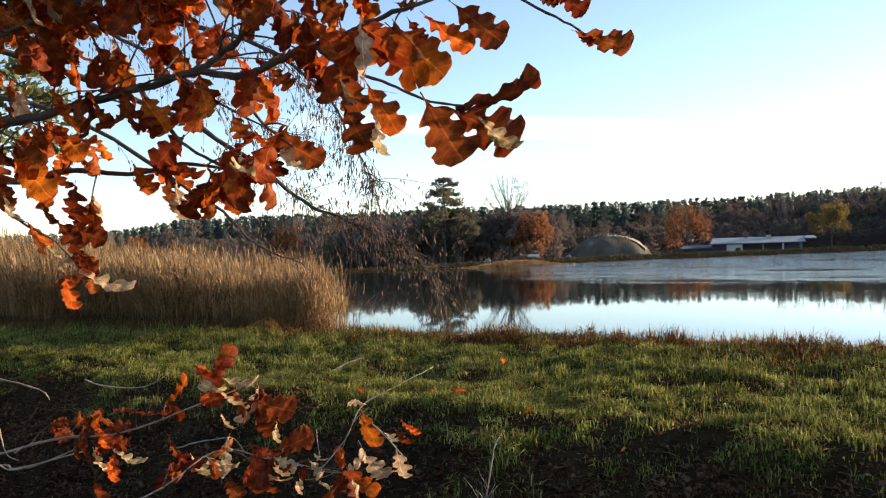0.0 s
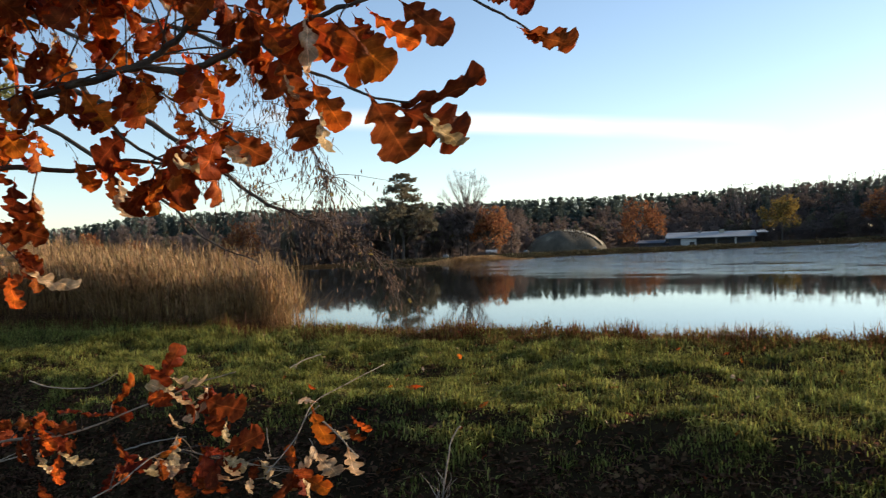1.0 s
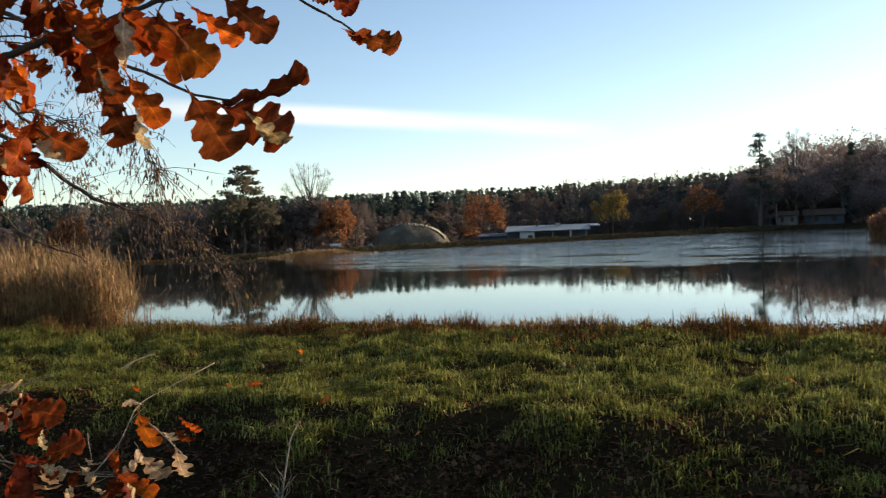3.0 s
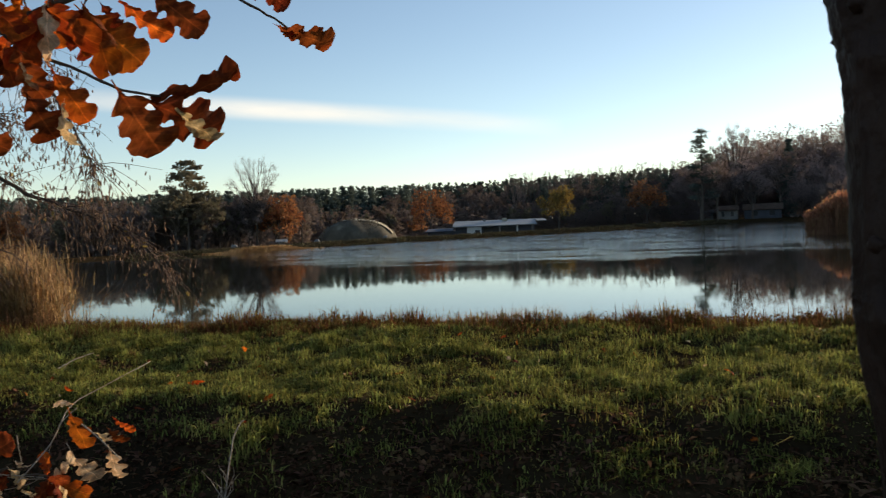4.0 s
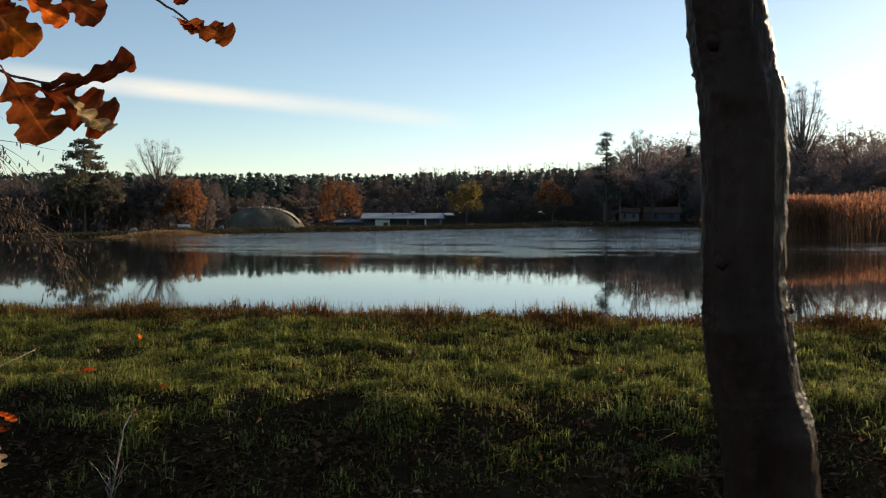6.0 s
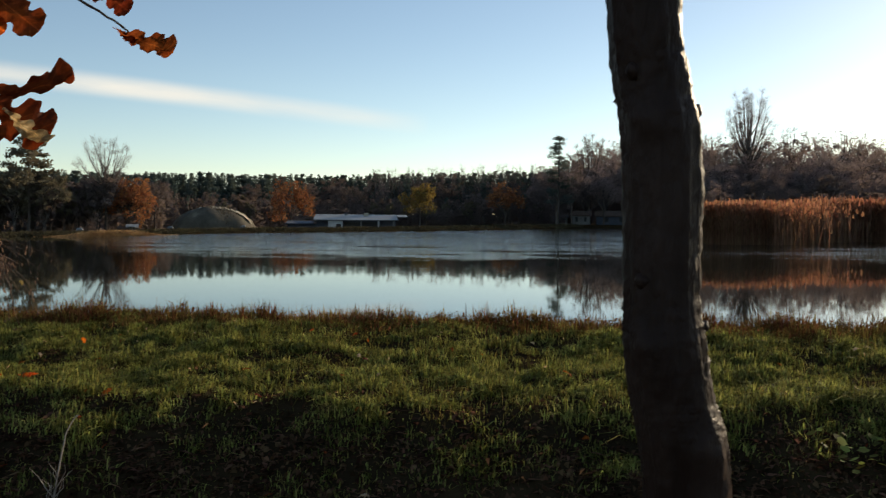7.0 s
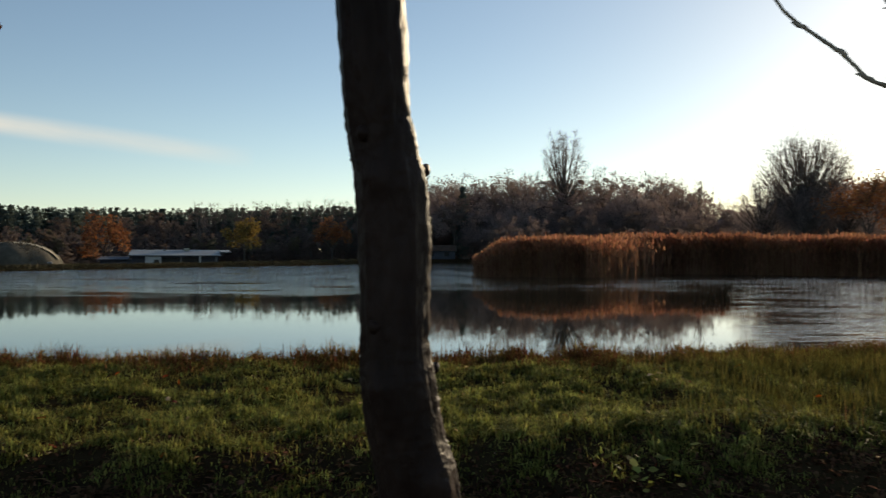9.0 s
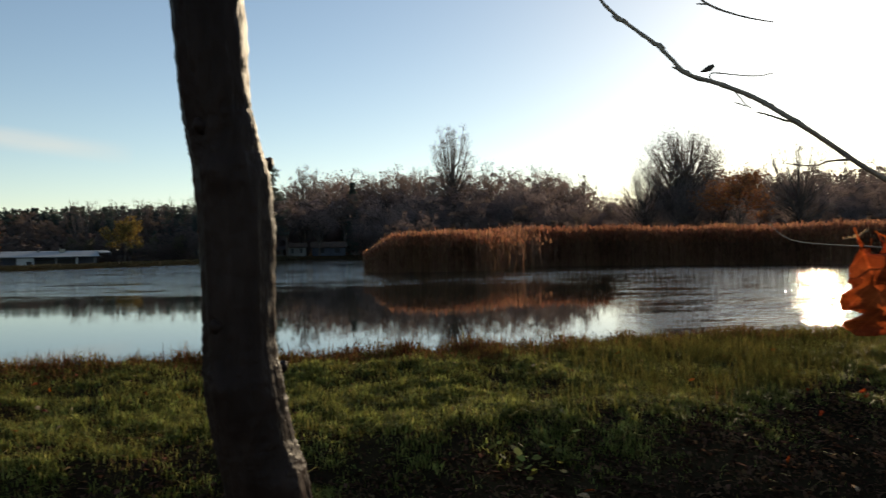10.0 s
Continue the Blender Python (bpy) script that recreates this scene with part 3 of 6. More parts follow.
def broadleaf(seed, h, leaves, material, spread=0.55, trunk_share=0.3, depth=4, size=0.35, density=700, wide=1.0, label="", name="broadleaf_tree", minr=0.022, twigs=1500, reach=0.085):
    rng = np.random.default_rng(seed)
    s, tips = Shape(), []
    th = h * trunk_share
    s.tube([(0, 0, -0.5), (0.02, 0, th * 0.5), (0.05, 0.03, th)], [h * 0.02, h * 0.016, h * 0.013], 7)
    for k in range(5):
        a = 2 * math.pi * (k + rng.uniform(-0.2, 0.2)) / 5
        grow(s, Vector((0.05, 0.03, th * rng.uniform(0.75, 1.0))), Vector((math.cos(a) * spread * wide, math.sin(a) * spread * wide, 1.0)), h * 0.24, h * 0.009, depth, rng, tips, spread, 5, 0.0, 3, minr)
    grow(s, Vector((0.05, 0.03, th)), Vector((0, 0, 1)), h * 0.26, h * 0.01, depth, rng, tips, spread, 5, 0.0, 3, minr)
    top = max(p.z for p, d in tips)
    k = h / top
    s.v = [(x, y, z * k if z > 0 else z) for x, y, z in s.v]
    crown = None
    f = Shape()
    twig_cloud(f, [(Vector((p.x, p.y, p.z * k)), d) for p, d in tips], twigs, h * reach, h * (0.0016 if twigs < 5000 else 0.0013), rng)
    crown = f.mesh("crown", M["far_twig"])
    if leaves:
        leaf_cloud(f, [Vector((p.x, p.y, p.z * k)) for p, d in tips], density, h * 0.035, size, rng)
        crown = f.mesh("crown", material)
    return tree(name, s.mesh("trunk", M["far_bark"]), crown, label)


def limbed_tree(seed, h, wide, low, steep, limbs, twigs, label, name="bare_tree", reach=0.06, material="sky_twig", fill=0.5, loose=0.014, lead=0.96):
    """A bare tree: one leader, limbs that curve out to an oval crown, fine twigs along their outer halves."""
    rng = np.random.default_rng(seed)
    s, f, ends = Shape(), Shape(), []
    s.tube([(0, 0, -0.5), (0.01 * h, 0, h * 0.3), (0, 0.008 * h, h * 0.65), (0, 0, h * lead)], [h * 0.017, h * 0.013, h * 0.007, h * 0.001], 7)
    for k in range(limbs):
        t = (k + rng.uniform(0, 1)) / limbs
        z = h * (low + (1 - low) * (0.06 + 0.94 * t))
        r = wide * h * math.sqrt(max(0.02, 1 - ((t - 0.5) / 0.56) ** 2)) * rng.uniform(0.1, 1.0) ** fill
        a = k * 2.4 + rng.normal(0, 0.3)
        z0 = max(h * low * 0.75, min(z - r * steep, h * low * 0.8 + (z - h * low) * rng.uniform(0.15, 0.6)))
        e = Vector((math.cos(a) * r, math.sin(a) * r, z))
        o = Vector((0, 0, z0))
        pts = [o, o + Vector((e.x * 0.42, e.y * 0.42, (z - z0) * 0.28)), o + Vector((e.x * 0.78, e.y * 0.78, (z - z0) * 0.64)), e]
        s.tube(pts, [h * 0.0065, h * 0.0045, h * 0.003, h * 0.0012], 4, cap=False)
        for i in range(3):
            for q in (0.2, 0.6, 1.0):
                if i * q > 0.9 or i == 1 and q > 0.9:
                    ends.append((pts[i].lerp(pts[i + 1], q), (pts[i + 1] - pts[i]).normalized()))
    ends += [(Vector((0, 0, h * q)), Vector((0, 0, 1))) for q in (0.8, 0.88, 0.95) if q < lead]
    heart = Vector((0, 0, h * (low + (1 - low) * 0.35)))
    ends = [(p, (d * 0.5 + (p - heart).normalized() * 0.8).normalized()) for p, d in ends]
    for _ in range(twigs):
        p, d = ends[rng.integers(len(ends))]
        w = (d + Vector(rng.normal(0, 0.65, 3))).normalized()
        q = w.cross(Vector(rng.normal(0, 1, 3))).normalized() * h * 0.0014 * rng.uniform(0.5, 1.0)
        o = p + Vector(rng.normal(0, loose * h, 3))
        f.face(o - q, o + q, o + w * h * reach * rng.uniform(0.4, 1.2))
    return tree(name, s.mesh("trunk", M["far_bark"]), f.mesh("crown", M[material]), label)


def pine_tree(seed, h, bare_share=0.45, width=0.17, label="", density=900, name="pine_tree", size=0.5, needles="pine"):
    rng = np.random.default_rng(seed)
    s, f = Shape(), Shape()
    s.tube([(0, 0, -0.5), (0.05, 0, h * 0.5), (0, 0.04, h * 0.97)], [h * 0.014, h * 0.01, 0.03], 6)
    centres = []
    z = h * bare_share
    while z < h * 0.98:
        t = (z - h * bare_share) / (h * (1 - bare_share))
        r = h * width * (1.0 + 0.3 * t) * (1 - t) ** 0.6 + 0.06
        for k in range(rng.integers(3, 6)):
            a = rng.uniform(0, 6.28)
            rr = r * rng.uniform(0.55, 1.15)
            end = Vector((math.cos(a) * rr, math.sin(a) * rr, z + rr * rng.uniform(0.05, 0.45)))
            s.tube([(0, 0, z), end * 0.5 + Vector((0, 0, z * 0.5)), end], [h * 0.004, h * 0.003, 0.012], 3, cap=False)
            centres += [end, end * 0.8 + Vector((0, 0, z * 0.2)), end * 0.55 + Vector((0, 0, z * 0.45))]
        z += h * 0.055 * rng.uniform(0.8, 1.2)
    centres.append(Vector((0, 0, h * 0.97)))
    leaf_cloud(f, centres, density, h * 0.028, size, rng, 0.45)
    return tree(name, s.mesh("trunk", M["far_bark"]), f.mesh("crown", M[needles]), label)


def spruce_tree(seed, h, label=""):
    rng = np.random.default_rng(seed)
    s, f = Shape(), Shape()
    s.tube([(0, 0, -0.5), (0, 0, h * 0.98)], [h * 0.016, 0.02], 6)
    centres = []
    z = h * 0.06
    while z < h * 0.98:
        r = h * 0.2 * (1 - z / h) + 0.06
        for k in range(9):
            a = rng.uniform(0, 6.28)
            for q in (0.4, 0.7, 1.0):
                centres.append(Vector((math.cos(a) * r * q, math.sin(a) * r * q, z - r * q * 0.3)))
        z += h * 0.035
    leaf_cloud(f, centres, 1500, h * 0.014, 0.4, rng, 0.5)
    return tree("spruce_tree", s.mesh("trunk", M["far_bark"]), f.mesh("crown", M["pine"]), label)


def ground_z(x, y):
    return float(height(np.array([x]), np.array([y]))[0])


def wood_distance(az, d):
    """How far off a row of the wood stands: behind the dam, and never in the pond."""
    share = float(smooth(31, 37, az))
    d = d * share + (1 - share) * float(np.interp(d, [100, 145, 165, 190, 202, 300], [100, 100, 108, 114, 120, 152])) * float(np.interp(az, [-8, 0, 9, 16, 31, 37], [1.0, 1.04, 1.17, 1.3, 1.36, 1.3]))
    while pond_distance(*np.array(far(az, d)[:2])[:, None])[0] < 4.0:
        d += 2.0
    return d


def stand(ob, az, dist, scale=1.0, turn=0.0, wide=None):
    near = wood_distance(az, dist) / dist
    if abs(near - 1) > 0.001 and ob.children:
        top = max(v.co.z for v in ob.children[0].data.vertices) * scale
        wide = (wide or scale) * near
        scale *= (1.58 + (top - 1.58) * near) / top
        dist *= near
    p = far(az, dist)
    p.z = ground_z(p.x, p.y) - 0.05
    if scale and ob.children:
        # lower ground, taller tree: the tops keep their height over the pond
        top = max(v.co.z for v in ob.children[0].data.vertices)
        scale *= 1 + max(0.0, 0.2 - p.z) / (scale * top)
    m = Matrix.Translation(p) @ Matrix.Rotation(turn, 4, "Z") @ Matrix.Diagonal((wide or scale, wide or scale, scale, 1))
    return p, m


def place(ob, az, dist, scale=1.0, turn=0.0, wide=None):
    ob.matrix_basis = stand(ob, az, dist, scale, turn, wide)[1]
    return ob


def plant_wood(kinds, rows, group, rng):
    """Rows of trees along bearings; each kind's first tree is placed, all others are copies."""
    used = set()
    for az0, az1, dist, step, top, pick in rows:
        az = az0
        while az < az1:
            name = pick[rng.integers(len(pick))]
            ob, h = kinds[name]
            d = dist * rng.uniform(0.96, 1.04)
            want = 1.58 + (top(az) if callable(top) else top) * d
            k = want / h * rng.uniform(0.9, 1.05)
            p, m = stand(ob, az, d, k, rng.uniform(0, 6.28), k * rng.uniform(0.9, 1.2))
            if name in used:
                got = copy_thing(ob, m @ Matrix.Diagonal((1 / ob.scale.x, 1 / ob.scale.y, 1 / ob.scale.z, 1)))
            else:
                ob.matrix_basis = m
                used.add(name)
                got = ob
            got["group"] = group
            az += math.degrees(step / d) * rng.uniform(0.7, 1.3)


rng = np.random.default_rng(11)
KINDS = {
    "pine1": (pine_tree(1, 12, 0.15, 0.130, "dark green pine in the far wood", 1000, size=0.42), 12),
    "pine2": (pine_tree(2, 12, 0.15, 0.150, "dark green pine in the far wood", 1000, size=0.42), 12),
    "pine3": (pine_tree(3, 12, 0.15, 0.110, "slim dark green pine in the far wood", 1000, size=0.42), 12),
    "brown1": (broadleaf(4, 9, True, M["brown_crown"], label="brown-leaved tree at the edge of the wood", size=0.3, density=1300, depth=2, twigs=350), 9),
    "brown2": (broadleaf(5, 9, True, M["brown_crown"], spread=0.7, label="brown-leaved tree at the edge of the wood", size=0.3, density=1300, depth=2, twigs=350), 9),
    "bare1": (limbed_tree(6, 11, 0.22, 0.25, 1.4, 26, 2200, "bare grey-brown tree in the wood", "broadleaf_tree"), 11),
    "bare2": (limbed_tree(7, 11, 0.3, 0.3, 1.1, 30, 2200, "bare grey-brown tree in the wood", "broadleaf_tree"), 11),
    "shrub1": (broadleaf(9, 4, True, M["brown_crown"], spread=0.9, trunk_share=0.06, label="brown undergrowth at the edge of the wood", size=0.42, density=650, name="shrub", depth=1, twigs=150), 4),
    "shrub2": (broadleaf(10, 4, True, M["olive_crown"], spread=0.9, trunk_share=0.06, label="olive undergrowth at the edge of the wood", size=0.42, density=650, name="shrub", depth=1, twigs=150), 4),
    "twiggy1": (broadleaf(12, 10, True, M["mauve_crown"], spread=0.6, trunk_share=0.2, label="brown-grey tree with a rounded twiggy crown in the wood", size=0.16, density=4200, depth=3, twigs=900), 10),
    "twiggy2": (broadleaf(13, 10, True, M["mauve_crown"], spread=0.75, trunk_share=0.2, label="brown-grey tree with a broad twiggy crown in the wood", size=0.16, density=4200, depth=3, twigs=900), 10),
    "orange1": (broadleaf(8, 8, True, M["orange_crown"], label="rusty orange tree beside the wood", size=0.34, density=1300, depth=2, twigs=300), 8),
}


def wood_top(az):
    return float(np.interp(az, [-32, -23, -18, -4, 7, 17, 29, 34], [0.025, 0.028, 0.042, 0.044, 0.046, 0.0465, 0.052, 0.054]))


def east_top(az):
    return float(np.interp(az, [31, 34, 40, 46, 51, 52.6, 54, 55.2, 57, 60, 70, 80], [0.068, 0.088, 0.092, 0.098, 0.09, 0.083, 0.062, 0.056, 0.07, 0.088, 0.09, 0.08]))


pines, mixed = ("pine1", "pine2", "pine3"), ("brown1", "brown2", "bare1", "pine2")
plant_wood(KINDS, [
    (-36, 36, 300, 4.3, lambda a: wood_top(a) * 0.6, ("shrub1", "shrub2")), (-34, 34, 276, 4.3, lambda a: wood_top(a) * 0.5, ("shrub1", "shrub2")), (-34, 34, 252, 4.8, lambda a: wood_top(a) * 0.4, ("shrub1", "shrub2")),
    (-34, 34, 271, 2.6, lambda a: wood_top(a) * 0.96, pines), (-34, 34, 259, 4.2, lambda a: wood_top(a) * 0.9, pines + ("brown1",)),
    (-34, 12, 244, 4.8, lambda a: wood_top(a) * 0.75, pines + ("brown1",)), (12, 33, 244, 5.4, lambda a: wood_top(a) * 0.72, mixed), (-33, 33, 230, 6.0, lambda a: wood_top(a) * 0.5, ("brown1", "brown2", "bare2", "pine3")),
    (-33, 33, 218, 5.1, lambda a: wood_top(a) * 0.3, ("shrub1", "shrub2", "shrub2", "brown2")), (38, 76, 158, 4.2, lambda a: east_top(a) * 0.26, ("shrub1", "shrub1", "twiggy1")),
    (-9, 6, 163, 2.6, 0.036, ("brown1", "brown2", "bare1")), (-9, 5, 157, 3.2, 0.024, ("shrub1", "shrub2", "brown2")),
    (20, 32, 250, 4.8, lambda a: wood_top(a) * 1.12, ("bare1", "bare2")),
    (-32, -5, 202, 12.6, lambda a: wood_top(a) * 0.45, ("brown1", "orange1", "brown2")),
    (31, 78, 231, 4.8, lambda a: east_top(a) * 0.55, ("shrub1", "shrub1")), (33, 74, 218, 5.2, lambda a: east_top(a) * 0.97, ("twiggy1", "twiggy2", "bare1")), (32, 74, 201, 5.4, lambda a: east_top(a) * 0.88, ("twiggy2", "twiggy1")),
    (33, 76, 185, 6.0, lambda a: east_top(a) * 0.68, ("twiggy1", "twiggy2", "brown1")), (38, 76, 168, 6.0, lambda a: east_top(a) * 0.45, ("twiggy2", "brown2")),
], "trees of the wood round the pond", rng)



def wood_mass(name, rows, top, material, label, rng, count=420, wide=0.17, blunt=0.55, low=0.25, leaf=0.042, slim=0.5):
    """Close-set trees behind a wood's edge, joined: only their tops show. Rows: bearings, distance, step, share of the top."""
    verts, tris, start = [], [], 0
    forms = []
    for seed in range(5):
        r = np.random.default_rng(200 + seed)
        n = count
        t = r.uniform(0, 1, n) ** 0.8
        a = r.uniform(0, 6.283, n)
        rad = wide * (1 - t) ** blunt * (0.75 + 0.35 * np.sin(t * 30 + seed)) * r.uniform(0.3, 1.1, n) + 0.004
        c = np.stack([np.cos(a) * rad, np.sin(a) * rad, low + (0.99 - low) * t], 1)
        d = np.stack([np.cos(a), np.sin(a), r.normal(0.35, 0.4, n)], 1)
        s = np.cross(d, r.normal(0, 1, (n, 3)))
        s /= np.linalg.norm(s, axis=1)[:, None]
        k = r.uniform(leaf * 0.45, leaf, n)[:, None] * (1.15 - 0.6 * t[:, None])
        forms.append(np.stack([c - s * k * slim - d * k * 0.6, c + s * k * slim - d * k * 0.4, c + d * k * 0.9], 1).reshape(-1, 3))
    for az, az1, dist, step, share in rows:
        while az < az1:
            f = forms[rng.integers(5)]
            d = wood_distance(az, dist * rng.uniform(0.985, 1.015))
            p = far(az, d)
            z0 = ground_z(p.x, p.y)
            h = 1.58 + top(az) * share * d * rng.uniform(0.92, 1.04) - z0
            v = f * np.array([h * rng.uniform(0.9, 1.3), h * rng.uniform(0.9, 1.3), h]) + np.array([p.x, p.y, z0])
            verts.append(v)
            tris.append(np.arange(len(v)).reshape(-1, 3) + start)
            start += len(v)
            az += math.degrees(step / dist) * rng.uniform(0.6, 1.4)
    tagged(new(name, array_mesh(name, np.concatenate(verts), np.concatenate(tris), material)), label, "woods", kind="stuff")


wood_mass("pine_wood", [(-36, 36, 297, 2.2, 1), (-36, 36, 288, 1.9, 1), (-36, 36, 280, 1.9, 1)], wood_top, M["pine"], "dense dark pine wood behind the pond", np.random.default_rng(12))
wood_mass("deciduous_wood", [(31, 79, 236, 3.0, 0.86), (31, 79, 226, 3.4, 0.8), (31, 79, 212, 3.4, 0.6)], east_top, M["mauve_crown"], "dense brown-grey wood across the pond", np.random.default_rng(13), 1600, 0.3, 0.4, 0.02, 0.036, 0.4)
wood_mass("undergrowth", [(-34, 34, 226, 2.6, 0.42), (-34, 34, 214, 2.6, 0.2), (-9, 6, 166, 2.2, 0.5), (38, 78, 160, 2.4, 0.3)], wood_top, M["brown_crown"], "brown undergrowth at the foot of the wood", np.random.default_rng(14), 300, 0.5, 0.5, 0.0, 0.11)

# single trees along the far bank
place(pine_tree(21, 9.0, 0.45, 0.27, "tall olive-green pine with an uneven crown on the far bank", 2400, size=0.24, needles="olive_crown"), -1.4, 152, 1.5, 0.0, 2.1)
olive = broadleaf(22, 6.2, True, M["olive_crown"], spread=0.75, trunk_share=0.12, density=2600, size=0.22, depth=3, label="broad olive-brown tree on the far bank")
place(olive, -2.2, 152, 1.72)
place(copy_thing(olive, Matrix()), -0.5, 151, 1.5, 1.2)
place(limbed_tree(23, 9.0, 0.36, 0.42, 0.9, 44, 4200, "tall bare tree with fanning limbs on the far bank"), 2.9, 152, 1.534)
orange = broadleaf(24, 5.0, True, M["orange_crown"], spread=0.7, trunk_share=0.12, density=3600, size=0.22, label="round orange-brown tree on the far bank")
place(orange, 4.1, 150, 1.52)
for az, k in ((-20.9, 1.00), (-18.8, 0.71), (-12.2, 1.24)):
    place(copy_thing(orange, Matrix()), az, 150, k, az)
brownie = broadleaf(25, 5.4, True, M["brown_crown"], spread=0.75, trunk_share=0.12, density=3200, size=0.24, label="brown-leaved tree on the far bank")
place(brownie, 2.4, 154, 1.45)
place(copy_thing(brownie, Matrix()), 1.0, 161, 1.228, 2.0)
place(broadleaf(26, 7.4, True, M["orange_crown"], spread=0.8, trunk_share=0.2, density=2600, size=0.26, label="spreading rusty-orange tree beside the low building"), 14.3, 186, 1.337)
place(broadleaf(27, 6.5, True, M["yellow_crown"], spread=0.55, trunk_share=0.2, density=3200, size=0.24, label="yellow-leaved tree beside the low building"), 22.9, 189, 1.337)
place(broadleaf(28, 7.0, True, M["orange_crown"], spread=0.55, trunk_share=0.2, density=2000, size=0.25, label="thin orange-brown tree in front of the wood"), 28.6, 202, 1.337)
place(pine_tree(29, 12.2, 0.24, 0.15, "tall slender pine with layered tufts", 4200, size=0.17), 32.1, 195, 1.633)
place(limbed_tree(30, 12.0, 0.27, 0.2, 1.2, 50, 8000, "tall bare tree with upright limbs"), 34.1, 198, 1.633)
place(spruce_tree(31, 11.0, "dark conical spruce in front of the wood"), 37.3, 190, 1.45)
place(limbed_tree(32, 18.2, 0.2, 0.46, 1.5, 46, 4600, "very tall bare poplar with a narrow oval crown of fine limbs", "poplar_tree", 0.05), 44.0, 205, 1.633)
place(limbed_tree(33, 14.4, 0.4, 0.36, 0.9, 280, 32000, "tall bare tree with a rounded twiggy crown beyond the pond", reach=0.036, fill=0.36, loose=0.042, lead=0.84), 59.0, 162, 1.485)
shoulder = limbed_tree(36, 9.4, 0.42, 0.2, 0.8, 150, 16000, "lower brownish bare tree with a dense twiggy crown beyond the pond", reach=0.05, material="far_twig", fill=0.4, loose=0.03, lead=0.86)
place(shoulder, 56.6, 159, 1.485)
place(copy_thing(shoulder, Matrix()), 59.2, 156, 1.28, 1.9)
place(copy_thing(shoulder, Matrix()), 61.3, 158, 1.3, 4.0)
place(limbed_tree(34, 12.0, 0.4, 0.25, 0.7, 60, 7000, "bare tree with fine twigs at the pond"), 66.0, 156, 1.485)
place(broadleaf(35, 9.5, True, M["orange_crown"], spread=0.6, density=3000, size=0.22, label="orange-brown tree at the pond"), 62.5, 147, 1.485)

# ---- far bank: buildings and heap ----


def frame_at(az0, az1, dist):
    """Origin and turn of a front that runs between two bearings."""
    a, b = far(az0, dist), far(az1, dist)
    way = b - a
    return a, math.atan2(way.y, way.x), way.length


def low_hall():
    """A long low hall: pale roof with a deep eave, white annex, dark bays, and a lower lean-to at its end."""
    o, turn, n = frame_at(16.0, 21.3, 121)
    root = new("low_hall")
    root.matrix_basis = Matrix.Translation((o.x, o.y, 0.0)) @ Matrix.Rotation(turn, 4, "Z")
    eave, ridge, deep = 0.88, 1.62, 7.0
    s = Shape(); s.box(0, 0.9, -2.6, n, deep, eave)
    part("wall", s.mesh("wall", M["blue_wall"]), root, "blue-grey clad wall")

    def sheet(x0, x1, y0, y1, z0, z1):
        q = Shape()
        q.v = [(x0, y0, z0), (x1, y0, z0), (x1, y1, z1), (x0, y1, z1)]
        q.v += [(x, y, z + 0.12) for x, y, z in q.v]
        q.f = [(3, 2, 1, 0), (4, 5, 6, 7), (0, 1, 5, 4), (1, 2, 6, 5), (2, 3, 7, 6), (3, 0, 4, 7)]
        return q
    part("roof", sheet(-0.4, n + 0.3, -0.5, deep, eave, ridge).mesh("roof", M["far_roof"]), root, "pale sheet-metal roof")
    part("canopy", sheet(n + 0.34, n + 1.7, 0.4, deep, eave + 0.45, ridge).mesh("canopy", M["far_roof"]), root)
    s = Shape(); s.box(n * 0.15, -0.25, -2.6, n * 0.33, 0.88, eave - 0.06)
    annex = part("annex", s.mesh("annex", M["far_wall"]), root, "white front wall")
    s = Shape(); s.box(n * 0.25, -0.29, -0.1, n * 0.31, -0.252, 0.4)
    part("window", s.mesh("window", M["dark"]), annex)
    for x0, x1 in ((0.35, 0.55), (0.57, 0.76)):
        s = Shape(); s.box(n * x0, 0.82, -0.6, n * x1, 0.94, 0.62)
        part("opening", s.mesh("opening", M["dark"]), root)
    for x in (0.56, 0.78, 0.97):
        s = Shape(); s.box(n * x - 0.12, -0.3, -2.6, n * x + 0.12, -0.06, eave - 0.01)
        part("post", s.mesh("post", M["far_wall" if x == 0.78 else "grey_wall"]), root)
    s = Shape(); s.box(n * 0.6, 5.0, 1.3, n * 0.66, 5.7, 1.98)
    part("chimney", s.mesh("chimney", M["sand"]), root)
    s = Shape(); s.box(n * 0.35, 5.4, 1.4, n * 0.38, 5.8, 1.85)
    part("roof_vent", s.mesh("roof_vent", M["far_roof"]), root)
    s = Shape(); s.box(-4.0, 0.9, -2.6, -0.1, 5.4, 0.36)
    part("lean_to", s.mesh("lean_to", M["blue_wall"]), root)
    part("lean_to_roof", sheet(-4.3, -0.46, 0.3, 5.8, 0.32, 0.66).mesh("lean_to_roof", M["blue_wall"]), root, "dull blue-grey roof")
    tagged(root, "long low grey-roofed hall behind the dike", "building")


low_hall()


